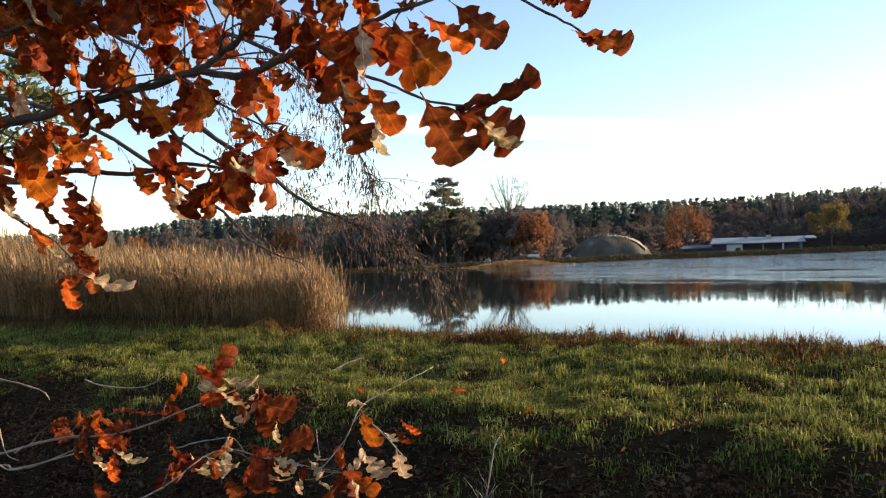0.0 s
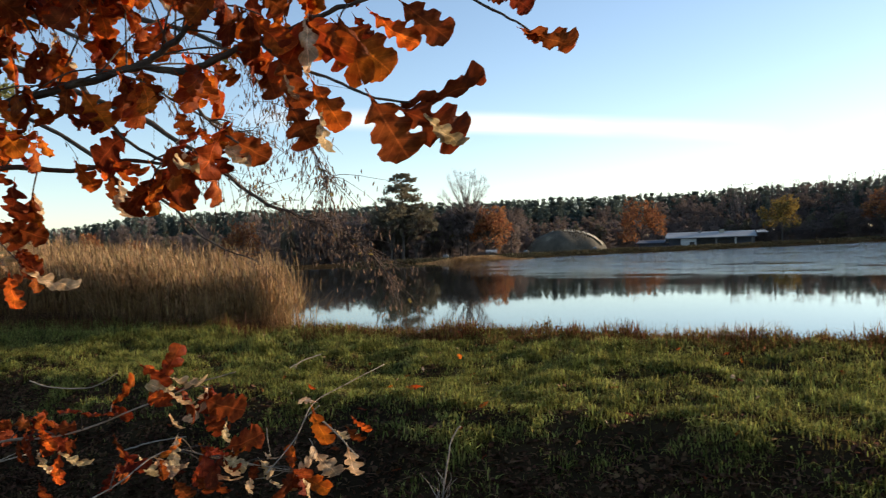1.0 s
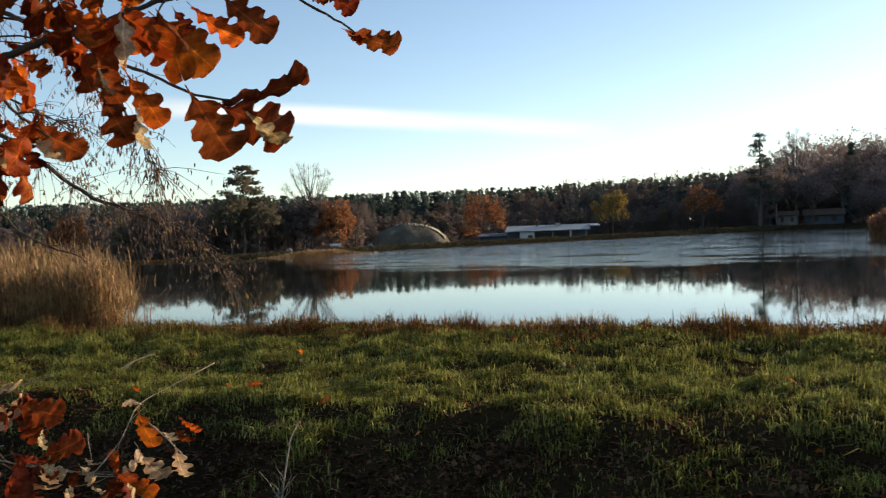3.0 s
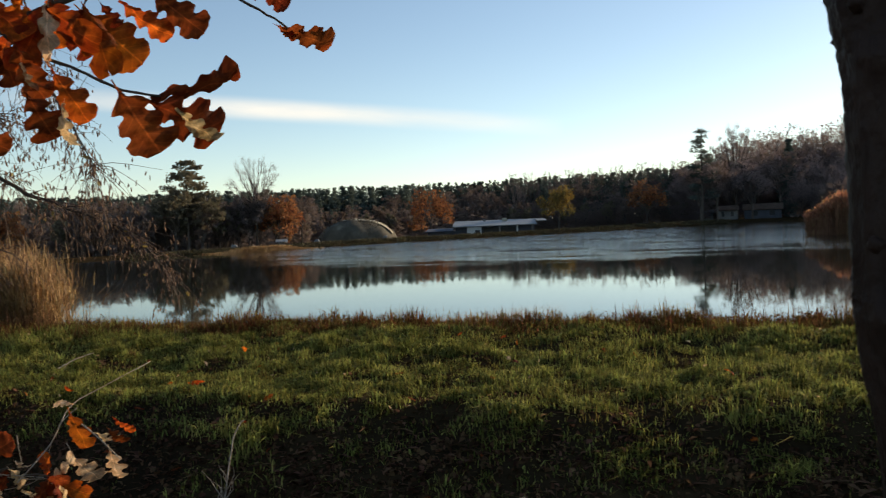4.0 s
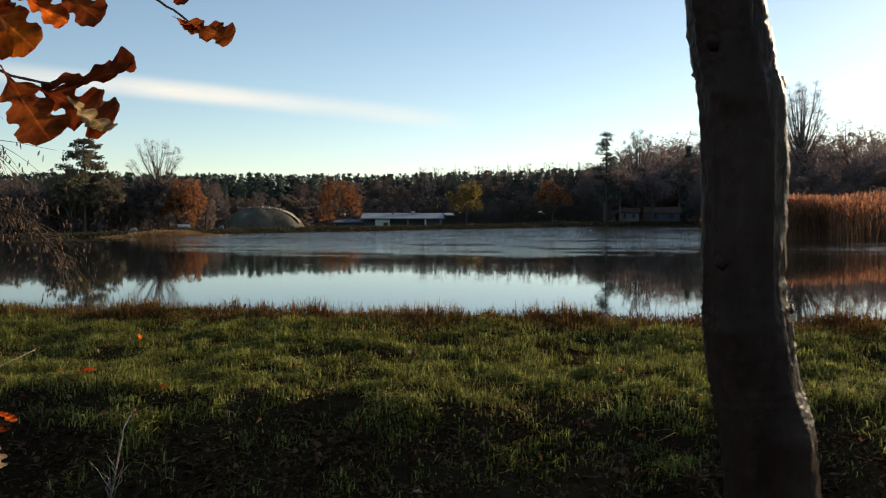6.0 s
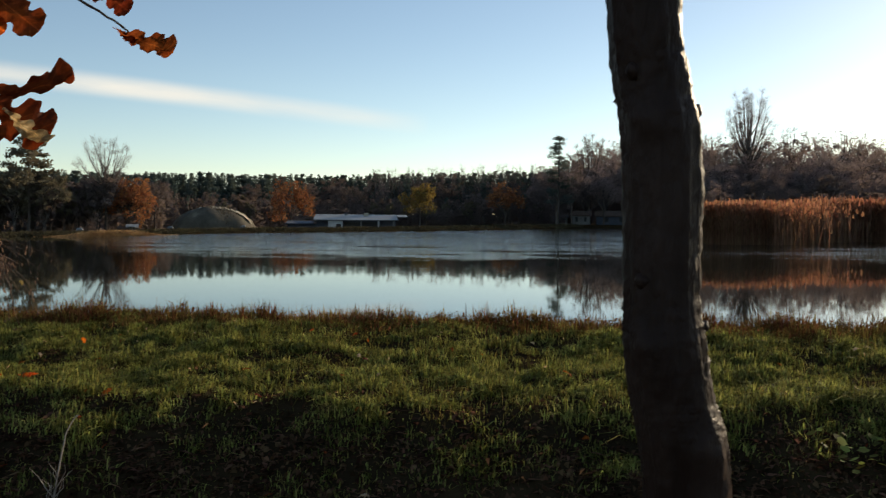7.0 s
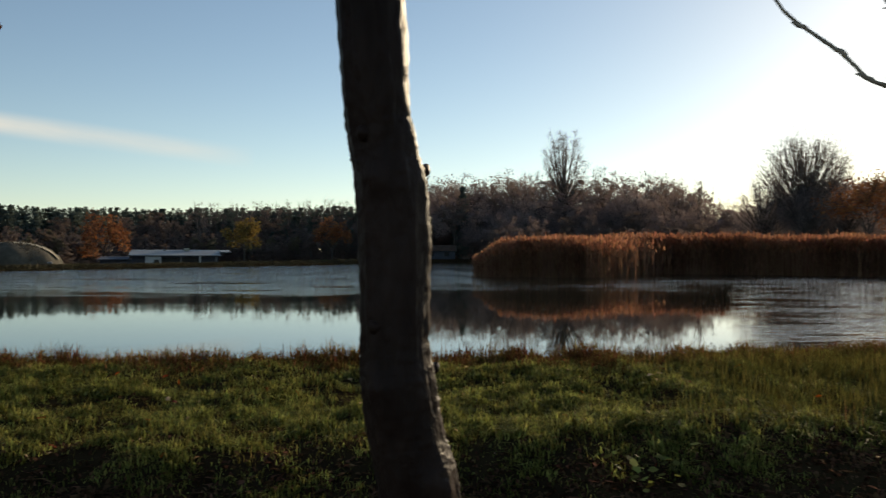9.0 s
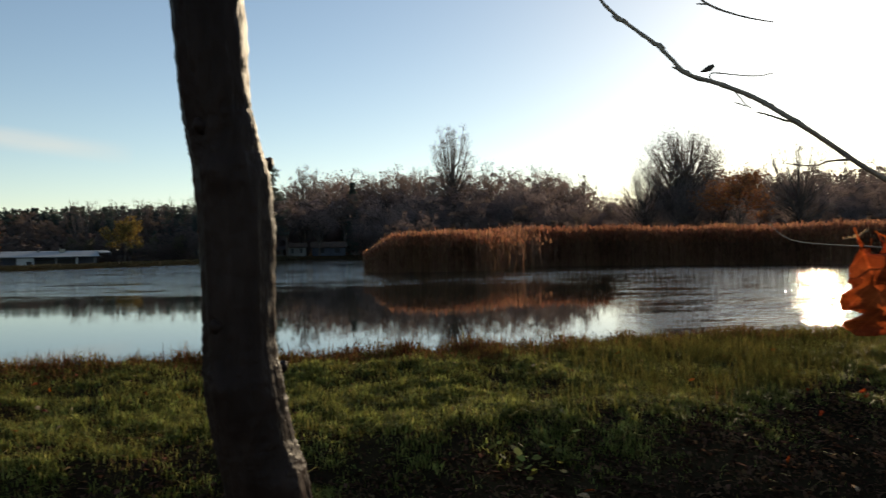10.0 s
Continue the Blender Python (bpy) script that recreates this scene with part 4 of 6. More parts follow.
def cottage(az0, az1, dist, wall_h, roof_h, label, roof_material, wall_material):
    o, turn, n = frame_at(az0, az1, dist)
    root = new("cottage")
    root.matrix_basis = Matrix.Translation((o.x, o.y, ground_z(o.x, o.y) - 0.1)) @ Matrix.Rotation(turn, 4, "Z")
    s = Shape(); s.box(0, 0, 0, n, 4, wall_h)
    s.face((0, 0, wall_h), (0, 4, wall_h), (0, 2, wall_h + roof_h * 0.9))
    s.face((n, 0, wall_h), (n, 2, wall_h + roof_h * 0.9), (n, 4, wall_h))
    part("wall", s.mesh("wall", wall_material), root)
    s = Shape()
    for y0, y1 in ((-0.4, 2), (4.4, 2)):
        s.face((-0.3, y0, wall_h - 0.1), (n + 0.3, y0, wall_h - 0.1), (n + 0.3, y1, wall_h + roof_h), (-0.3, y1, wall_h + roof_h))
        s.face((-0.3, y0, wall_h - 0.22), (-0.3, y1, wall_h + roof_h - 0.12), (n + 0.3, y1, wall_h + roof_h - 0.12), (n + 0.3, y0, wall_h - 0.22))
    part("roof", s.mesh("roof", roof_material), root)
    for x in (0.22, 0.68):
        s = Shape(); s.box(n * x, -0.05, wall_h * 0.35, n * x + n * 0.14, 0.02, wall_h * 0.8)
        part("window", s.mesh("window", M["dark"]), root)
    tagged(root, label, "building")


cottage(31.9, 32.7, 172, 1.75, 0.35, "small grey waterside hut with a flat roof", M["far_roof"], M["grey_wall"])
cottage(32.95, 34.2, 173, 2.1, 0.75, "small grey cottage under trees", M["tile"], M["grey_wall"])
cottage(34.6, 36.8, 176, 2.0, 1.0, "low dark shed under trees", M["tile"], M["blue_wall"])
cottage(4.26, 4.68, 95, 0.62, 0.15, "tiny white hut behind the orange tree", M["far_roof"], M["far_wall"])


def heap():
    rng = np.random.default_rng(5)
    o = far(9.35, 109)
    s = Shape()
    n, m = 40, 12
    for j in range(m + 1):
        q = math.pi / 2 * j / m
        for i in range(n):
            a = 2 * math.pi * i / n
            k = 1 + 0.06 * math.sin(a * 3 + 1) + 0.04 * math.sin(a * 7)
            s.v.append((math.cos(a) * 6.8 * math.cos(q) ** 0.9 * k, math.sin(a) * 5.0 * math.cos(q) ** 0.9 * k, 2.6 * math.sin(q) ** 1.05 * (1 + 0.05 * math.sin(a * 2)) + rng.normal(0, 0.06) - 0.2))
    for j in range(m):
        for i in range(n):
            s.f.append((j * n + i, j * n + (i + 1) % n, (j + 1) * n + (i + 1) % n, (j + 1) * n + i))
    ob = new("earth_heap", s.mesh("earth_heap", M["gravel"], True))
    ob.matrix_basis = Matrix.Translation((o.x, o.y, ground_z(o.x, o.y) - 0.1)) @ Matrix.Rotation(-0.16, 4, "Z") @ Matrix.Diagonal((0.73, 0.73, 1.12, 1))
    n = 2600
    a, r = rng.uniform(0, 6.283, n), rng.uniform(0.05, 1, n) ** 0.6
    z = 2.6 * np.clip(1 - r ** 2.2, 0, 1) ** 0.62 - 0.3
    base = np.stack([np.cos(a) * 6.5 * r, np.sin(a) * 4.8 * r, z], 1)
    tagged(part("weed_cover", blades("weed_cover", base, rng.uniform(0.15, 0.55, n), rng.uniform(0.03, 0.07, n), rng.uniform(0.3, 1.0, n), M["weeds"], rng), ob), kind="stuff")
    crest = Shape()
    for j in range(26):
        t = j / 25
        x = -2.2 + 8.6 * t
        w = 0.5 + 0.25 * math.sin(t * 9)
        z = 2.6 * math.sqrt(max(0.0, 1 - (abs(x) / 6.8) ** 2.2)) - 0.2
        crest.v += [(x, -w - 0.5, z - 0.1), (x, -0.15, z + 0.12 + 0.04 * math.sin(j * 2.1)), (x, w, z - 0.02)]
    crest.f = [(j * 3 + k, j * 3 + k + 3, j * 3 + k + 4, j * 3 + k + 1) for j in range(25) for k in range(2)]
    part("sandy_crest", crest.mesh("sandy_crest", M["sand"], True), ob, "bare pale sand along the crest")
    tagged(ob, "rounded sandy heap overgrown with weeds", "heap")


heap()

# pale boats and birdhouse-like specks lying on the far bank
for az, dist, sz in ((1.4, 88.5, 0.36), (6.75, 100, 0.34), (11.3, 106, 0.3)):
    s = Shape()
    s.tube([(-sz, 0, 0.12), (-sz * 0.5, 0, 0.3), (sz * 0.5, 0, 0.34), (sz, 0, 0.16)], [0.04, 0.16, 0.18, 0.05], 8)
    ob = new("upturned_boat", s.mesh("upturned_boat", M["far_roof"], True))
    p = far(az, dist)
    ob.matrix_basis = Matrix.Translation((p.x, p.y, ground_z(p.x, p.y) - 0.05)) @ Matrix.Rotation(-0.3, 4, "Z")
    tagged(ob, "small pale upturned boat on the bank", "boat")

# ---- reeds ----


def reed_bed(name, n, place_of, tall, wide, material, label, seed, plume=0.6, lean=0.12, leafy=1.6, stem=None, top=0.88):
    rng = np.random.default_rng(seed)
    pts = place_of(rng, n)
    z = np.maximum(height(pts[:, 0], pts[:, 1]), -0.75)
    base = np.stack([pts[:, 0], pts[:, 1], z], 1)
    h = tall(pts, rng) - z
    one = np.stack([h, rng.uniform(0.6, 1.3, n) * wide], 1)
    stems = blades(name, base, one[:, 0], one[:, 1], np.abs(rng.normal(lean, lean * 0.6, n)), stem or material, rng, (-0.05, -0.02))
    root = new(name)
    part("stems", stems, root)
    # long leaves that hang off the stems
    k = rng.integers(0, n, int(n * leafy))
    lb = base[k] + np.stack([rng.normal(0, 0.05, len(k)), rng.normal(0, 0.05, len(k)), h[k] * rng.uniform(0.15, 0.8, len(k))], 1)
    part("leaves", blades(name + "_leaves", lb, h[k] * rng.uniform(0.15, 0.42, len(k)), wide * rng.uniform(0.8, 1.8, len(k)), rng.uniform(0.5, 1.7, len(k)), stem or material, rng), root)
    k = rng.integers(0, n, int(n * plume))
    pb = base[k] + np.stack([rng.normal(-0.04, 0.04, len(k)) * h[k], rng.normal(0, 0.03, len(k)) * h[k], h[k] * rng.uniform(top, 0.92, len(k))], 1)
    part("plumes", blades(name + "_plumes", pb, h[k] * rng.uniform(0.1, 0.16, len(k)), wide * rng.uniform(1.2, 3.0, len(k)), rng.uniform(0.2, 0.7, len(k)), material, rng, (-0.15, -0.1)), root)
    tagged(root, label, "reeds", kind="stuff")
    return root


def west_reeds(rng, n):
    v = 12.0 + 5.5 * rng.uniform(0, 1, n) ** 1.7
    u = -0.78 * v - 0.2 - 25 * rng.uniform(0, 1, n) ** 1.4 + rng.normal(0, 0.3, n) - 0.9 * lumps(v * 1.3, v * 0.0, 4)
    v = v + 0.35 * np.sin(u * 1.1) + 0.006 * (u + 10) ** 2
    return np.stack([u * UX + v * VX, u * UY + v * VY], 1)


def west_top(p, rng):
    u = UX * p[:, 0] + UY * p[:, 1]
    return np.interp(-u, [10, 13, 18, 24, 36], [1.32, 1.42, 1.72, 2.12, 2.65]) * rng.uniform(0.55, 1.08, len(u)) * (0.86 + 0.26 * lumps(p[:, 0] * 0.9, p[:, 1] * 0.9, 31))


reed_bed("reed_bed", 13000, west_reeds, west_top, 0.011, M["reed"], "dense bed of dry straw-coloured reeds at the water's edge", 41, 2.4, 0.5, 5.5, M["shaded_reed_stem"], 0.6)


def east_reeds(rng, n):
    az = rng.uniform(38.2, 75, n)
    # a clump that juts out into the pond, and the long bed further back
    back = smooth(44.2, 49.0, az + rng.normal(0, 1.3, n))
    d = 70 + 0.6 * np.sin(az * 2) + 14 * back + 7 * rng.uniform(0, 1, n) ** 1.5 + 1.5 * smooth(39.6, 38.2, az)
    return np.stack([BASE.x + np.sin(np.radians(az)) * d, BASE.y + np.cos(np.radians(az)) * d], 1)


reed_bed("reed_bed", 26000, east_reeds, lambda p, rng: (2.85 + 0.5 * smooth(78, 84, np.hypot(p[:, 0], p[:, 1])) + 0.25 * wavy(p[:, 0] * 0.3, p[:, 1] * 0.3)) * rng.uniform(0.72, 1.06, len(p)) * (0.45 + 0.55 * smooth(38.0, 40.5, np.degrees(np.arctan2(p[:, 0] - BASE.x, p[:, 1] - BASE.y)))), 0.05, M["reed_red"], "tall russet reed bed across the pond, backlit", 42, 1.5, 0.14, 1.6, M["shaded_red_stem"], 0.74)


def far_reeds(rng, n):
    x = np.clip(rng.normal(5.0, 2.2, n), -1.5, 11)
    y = 82.5 + np.clip(x - 2, 0, 20) * 0.55 + rng.normal(0.0, 0.4, n)
    return np.stack([x, y], 1)


def bank_places(rng, n):
    # along the foot of the far dam
    q = np.array(FAR_SHORE, float)
    k = rng.integers(0, len(q) - 1, n)
    t = rng.uniform(0, 1, n)[:, None]
    return q[k] * (1 - t) + q[k + 1] * t + np.stack([rng.normal(0, 0.3, n), np.abs(rng.normal(0, 1.0, n))], 1)


# dull grass added to darken the dam's face, in place of its shade
rng = np.random.default_rng(44)
bank = bank_places(rng, 22000)
bank = np.stack([bank[:, 0], bank[:, 1], height(bank[:, 0], bank[:, 1]) - 0.02], 1)
n = len(bank)
tagged(new("bank_grass", blades("bank_grass", bank, rng.uniform(0.1, 0.4, n), rng.uniform(0.03, 0.07, n), rng.uniform(0.3, 1.2, n), mat("bank_grass", (0.05, 0.042, 0.02), (0.1, 0.08, 0.035), 0.5, 0.8, 0, 4, island=0.5, hue=0.02, trans=0.2), rng)), "dull brown-green grass added to darken the face of the far dam", "grass", kind="stuff")

reed_bed("reed_bed", 7000, far_reeds, lambda p, rng: -0.35 + 0.5 * rng.uniform(0, 1, len(p)) ** 1.5 * np.exp(-((p[:, 0] - 5) / 3.6) ** 4), 0.018, M["reed"], "low strip of yellow reeds on the far shore", 43)

# ---- near trees ----


def path_tube(pts, r0, r1, sides=8, jitter=0.0, seed=0, steps=6):
    """A smooth tapering limb through a few places."""
    rng = np.random.default_rng(seed)
    P = [Vector(p) for p in pts]
    out = []
    for i in range(len(P) - 1):
        a, b, c, d = P[max(i - 1, 0)], P[i], P[i + 1], P[min(i + 2, len(P) - 1)]
        for k in range(steps):
            t = k / steps
            q = 0.5 * ((2 * b) + (c - a) * t + (2 * a - 5 * b + 4 * c - d) * t * t + (3 * b - a - 3 * c + d) * t ** 3)
            out.append(q + Vector(rng.normal(0, jitter, 3)))
    out.append(P[-1])
    n = len(out)
    radii = [(r0 + (r1 - r0) * i / (n - 1)) * (1 + (0.18 if (i % 5 == 0 and jitter) else 0)) for i in range(n)]
    s = Shape()
    s.tube(out, radii, sides)
    return s, out


def oak_leaf_mesh(name, seed, material, length=0.12, curl=0.4, fold=0.3, lobes=4.5):
    """A leaf with rounded lobes and narrow bays, folded on its midrib and curled."""
    rng = np.random.default_rng(seed)
    n = 50
    verts, faces = [], []
    ph = rng.uniform(-0.12, 0.12)
    twist = rng.normal(0, 0.4)
    crumple = 0.0022 + 0.003 * curl
    bays, reach = rng.uniform(0.45, 0.7, (2, 9)), rng.uniform(0.8, 1.12, (2, 9))
    for i in range(n + 1):
        t = i / n
        env = (0.03 + 0.5 * t ** 0.85 * (1 - t) ** 0.33) if t < 1 else 0.0
        row = []
        for side in (0, 1):
            beat = lobes * t ** 0.92 + ph + 0.2 * side
            lobe = float(smooth(-1.0, 0.05, math.cos(2 * math.pi * beat)))
            deep = bays[side][int(beat) % 9] * min(1.0, 1.5 * (1 - t) + 0.3)
            full = reach[side][int(beat + 0.5) % 9]
            row.append(length * env * (full * lobe + (1 - deep) * (1 - lobe)) * min(1.0, 0.08 + t * 4) + 0.0006 + 0.0005 * math.sin(61 * t + seed + side))
        z0 = -curl * length * (t ** 2) * 0.6
        rise = fold * (0.7 + 0.3 * math.sin(5 * t + seed))
        tw = twist * t
        for q in (-1.0, -0.55, 0.0, 0.55, 1.0):
            half = row[0] if q < 0 else row[1]
            x = q * half
            z = abs(q) * half * rise - (abs(q) ** 2.5) * half * curl * 0.9 + 0.002 * math.sin(17 * t + 3 * q + seed) + 0.0045 * abs(q) * math.sin(2 * math.pi * lobes * t ** 0.92 + seed) + crumple * (math.sin(9 * t + 4 * q + 2 * seed) + 0.6 * math.sin(15 * t - 6 * q + seed))
            verts.append((x * math.cos(tw) - z * math.sin(tw), t * length + 0.14 * abs(x) * (1 - t) - (t ** 3) * length * 0.12 * curl, z0 + x * math.sin(tw) + z * math.cos(tw)))
    for i in range(n):
        for k in range(4):
            q = i * 5 + k
            faces.append((q, q + 1, q + 6, q + 5))
    # stalk
    b = len(verts)
    r = 0.0009
    verts += [(-r, -0.014, 0.001), (r, -0.014, 0.001), (r, 0.004, 0.0), (-r, 0.004, 0.0)]
    faces.append((b, b + 1, b + 2, b + 3))
    me = bpy.data.meshes.new(name)
    me.from_pydata(verts, [], faces)
    me.materials.append(material)
    me.polygons.foreach_set("use_smooth", [True] * len(me.polygons))
    me.update()
    return me


LEAVES = [oak_leaf_mesh("leaf", 50 + i, M[k], 0.12, c, f, lb) for i, (k, c, f, lb) in enumerate((
    ("leaf", 0.3, 0.25, 3.4), ("leaf", 0.7, 0.5, 3.9), ("leaf_dark", 0.3, 0.3, 3.5), ("leaf", 1.0, 0.7, 3.3), ("leaf_dark", 0.8, 0.6, 3.9), ("leaf_pale", 0.9, 0.65, 3.6), ("leaf_pale", 0.65, 0.5, 3.9),
    ("leaf_dark", 0.45, 0.2, 3.2), ("leaf", 0.45, 0.4, 4.0), ("leaf_dark", 1.1, 0.9, 3.5), ("leaf_pale", 1.1, 0.9, 3.3)))]


def own_space(parent):
    """From the world into a tree's own space; boughs already lie in the world's."""
    return Matrix() if parent.parent else parent.matrix_basis.inverted()


def leaf_on(parent, at, tip, mesh, roll, scale=None):
    """A leaf from its stalk's foot to its tip; roll turns it about its length."""
    at, tip = Vector(at), Vector(tip)
    y = (tip - at)
    n = y.length
    y.normalize()
    z = y.orthogonal().normalized()
    x = y.cross(z)
    m = Matrix((x, y, z)).transposed().to_4x4() @ Matrix.Rotation(roll, 4, "Y")
    k = scale if scale else n / 0.12
    return part("leaf", mesh, parent, m=own_space(parent) @ Matrix.Translation(at) @ m @ Matrix.Diagonal((k, k, k, 1)))


def leaf_facing(parent, at, tip, mesh, tilt=0.0, wide=1.15, face=(0.05, -1, -0.1)):
    """A leaf whose flat side is turned to the path, tilted about its length."""
    at, tip = Vector(at), Vector(tip)
    y = tip - at
    k = y.length / 0.12
    y.normalize()
    z = Vector(face)
    z = (z - y * z.dot(y)).normalized()
    x = y.cross(z)
    m = Matrix((x, y, z)).transposed().to_4x4() @ Matrix.Rotation(tilt, 4, "Y")
    return part("leaf", mesh, parent, m=own_space(parent) @ Matrix.Translation(at) @ m @ Matrix.Diagonal((k * wide, k, k, 1)))


def leaf_turned(parent, at, tip, mesh, tilt, wide):
    """The same for the oak at the other end, whose leaves look back along the path."""
    return leaf_facing(parent, at, tip, mesh, tilt, wide, (-0.75, -0.66, 0.05))


def leafy_twigs(parent, line, count, rng, reach=0.16, leaves=(2, 5), picks=(0, 1, 2, 3, 4, 8, 7, 3, 9, 1, 8, 0, 4, 2, 5, 7, 0), start=0.1, drop=0.75, size=1.0):
    """Side twigs off a limb's line, each with a tuft of hanging leaves at its end."""
    n = len(line)
    made = 0
    for k in range(count):
        i = int(n * (start + (1 - start) * (k + rng.uniform(0, 0.9)) / count))
        i = min(max(i, 0), n - 2)
        p = line[i]
        along = (line[i + 1] - line[i]).normalized()
        side = Vector(rng.normal(0, 1, 3))
        way = (along * 0.8 + side * 0.65 + Vector((0, 0, 0.1))).normalized()
        ln = reach * rng.uniform(0.3, 1.1)
        end = p + way * ln
        mid = p + way * ln * 0.5 + Vector((0, 0, 0.1 * ln))
        s, _ = path_tube([p, mid, end], 0.0028, 0.0014, 5, 0.0, 0, 3)
        part("twig", s.mesh("twig", M["twig"]), parent, m=own_space(parent))
        for j in range(rng.integers(*leaves)):
            q = end + (mid - end) * rng.uniform(0, 0.7)
            out = (way * 0.45 + Vector(rng.normal(0, 0.5, 3)) + Vector((0, 0, -drop))).normalized()
            out *= 0.12 * size * rng.uniform(0.72, 1.2)
            leaf_on(parent, q, q + out, LEAVES[picks[rng.integers(len(picks))]], rng.uniform(0, 6.28))
            made += 1
    return made

# ---- oak beside the path: the curving trunk ----


def bark_trunk(spine, seed, sides=40, steps=14):
    """A rough trunk with bumps, ridges and branch scars round a bent spine of (x, y, z, radius)."""
    rng = np.random.default_rng(seed)
    P = [Vector(p[:3]) for p in spine]
    R = [p[3] for p in spine]
    knots = [(rng.uniform(0, 1), rng.uniform(0, 6.28), rng.uniform(0.004, 0.009)) for _ in range(26)]
    s = Shape()
    rows = []
    for i in range(len(P) - 1):
        a, b, c, d = P[max(i - 1, 0)], P[i], P[i + 1], P[min(i + 2, len(P) - 1)]
        for k in range(steps):
            t = k / steps
            q = 0.5 * ((2 * b) + (c - a) * t + (2 * a - 5 * b + 4 * c - d) * t * t + (3 * b - a - 3 * c + d) * t ** 3)
            rows.append((q, R[i] + (R[i + 1] - R[i]) * t))
    rows.append((P[-1], R[-1]))
    n = len(rows)
    for i, (q, r) in enumerate(rows):
        for k in range(sides):
            a = 2 * math.pi * k / sides
            rr = r + 0.0016 * math.sin(a * 9 + q.z * 6) + 0.0016 * math.sin(a * 17 - q.z * 15 + 1) + rng.normal(0, 0.0009)
            for kt, ka, kh in knots:
                dz = (i / n - kt) * 22
                da = (a - ka + math.pi) % (2 * math.pi) - math.pi
                rr += kh * math.exp(-dz * dz * 6 - da * da * 5)
            s.v.append((q.x + math.cos(a) * rr, q.y + math.sin(a) * rr, q.z))
    for i in range(n - 1):
        for k in range(sides):
            s.f.append((i * sides + k, i * sides + (k + 1) % sides, (i + 1) * sides + (k + 1) % sides, (i + 1) * sides + k))
    return s


oak = new("oak_tree")
oak.matrix_basis = Matrix.Translation((1.0, 1.32, ground_z(1.0, 1.32)))
inv = oak.matrix_basis.inverted()
SPINE = [(1.001, 1.320, -0.150, 0.0825), (0.991, 1.320, 0.150, 0.0679), (0.986, 1.325, 0.600, 0.0640), (0.976, 1.325, 1.000, 0.0640), (0.958, 1.326, 1.180, 0.0630), (0.941, 1.322, 1.278, 0.0627), (0.925, 1.326, 1.337, 0.0583),
         (0.912, 1.328, 1.419, 0.0583), (0.907, 1.330, 1.485, 0.0528), (0.903, 1.327, 1.623, 0.0533), (0.895, 1.325, 1.726, 0.0552), (0.880, 1.330, 1.794, 0.0504), (0.862, 1.323, 1.897, 0.0494), (0.840, 1.320, 2.200, 0.0484),
         (0.830, 1.330, 2.800, 0.0426), (0.860, 1.360, 3.600, 0.0320), (0.840, 1.340, 4.400, 0.0174)]
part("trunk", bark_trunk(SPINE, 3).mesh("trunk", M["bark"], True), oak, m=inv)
# branch stubs and scars on the trunk
for z, a, r in ((1.794, 3.6, 0.012), (1.745, -0.2, 0.013), (1.665, -0.25, 0.008), (1.505, 3.5, 0.012), (1.435, -0.3, 0.011), (1.24, -0.4, 0.009)):
    c = [p for p in SPINE]
    q = min(c, key=lambda p: abs(p[2] - z))
    way = Vector((math.cos(a), math.sin(a), 0.35))
    o = Vector((q[0], q[1], z)) + Vector((math.cos(a), math.sin(a), 0)) * (q[3] - 0.006)
    s = Shape()
    s.tube([o - Vector((0, 0, r * 0.9)), o + way * 0.004, o + way * 0.009, o + way * 0.012 + Vector((0, 0, r * 0.5))], [r * 0.5, r * 1.0, r * 0.75, r * 0.25], 9)
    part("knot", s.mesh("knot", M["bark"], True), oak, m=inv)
rng = np.random.default_rng(8)
for k in range(7):
    a = k * 2.4
    z = 2.5 + 0.25 * k
    o = Vector((0.84, 1.33, z))
    e = o + Vector((math.cos(a) * 0.9, math.sin(a) * 0.9, 0.7))
    s, line = path_tube([o, (o + e) / 2 + Vector((0, 0, 0.1)), e], 0.018, 0.005, 7, 0.004, k)
    part("limb", s.mesh("limb", M["bark"], True), oak, m=inv)
tagged(oak, "young oak with a bent dark trunk and knobbly bark", "tree")

# ---- oak with the russet leaves ----
grove = new("oak_tree")
grove.matrix_basis = Matrix.Translation((-2.7, 2.6, ground_z(-2.7, 2.6)))
ginv = grove.matrix_basis.inverted()
GS = [(-2.7, 2.6, -0.2, 0.12), (-2.68, 2.6, 0.8, 0.1), (-2.72, 2.62, 1.8, 0.095), (-2.66, 2.6, 2.8, 0.08), (-2.7, 2.55, 4.0, 0.05), (-2.68, 2.6, 5.0, 0.02)]
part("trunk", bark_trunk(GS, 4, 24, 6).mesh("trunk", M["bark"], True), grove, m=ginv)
rng = np.random.default_rng(77)


def bough(name, pts, r0, r1, seed, twigs=0, **kw):
    s, line = path_tube(pts, r0, r1, 8, min(0.0022, r0 * 0.17), seed)
    limb = part(name, s.mesh(name, M["dead_glare_twig" if pts[-1][2] < 1.2 else "twig"], True), grove, m=ginv)
    if twigs:
        leafy_twigs(limb, line, twigs, rng, **kw)
    return line


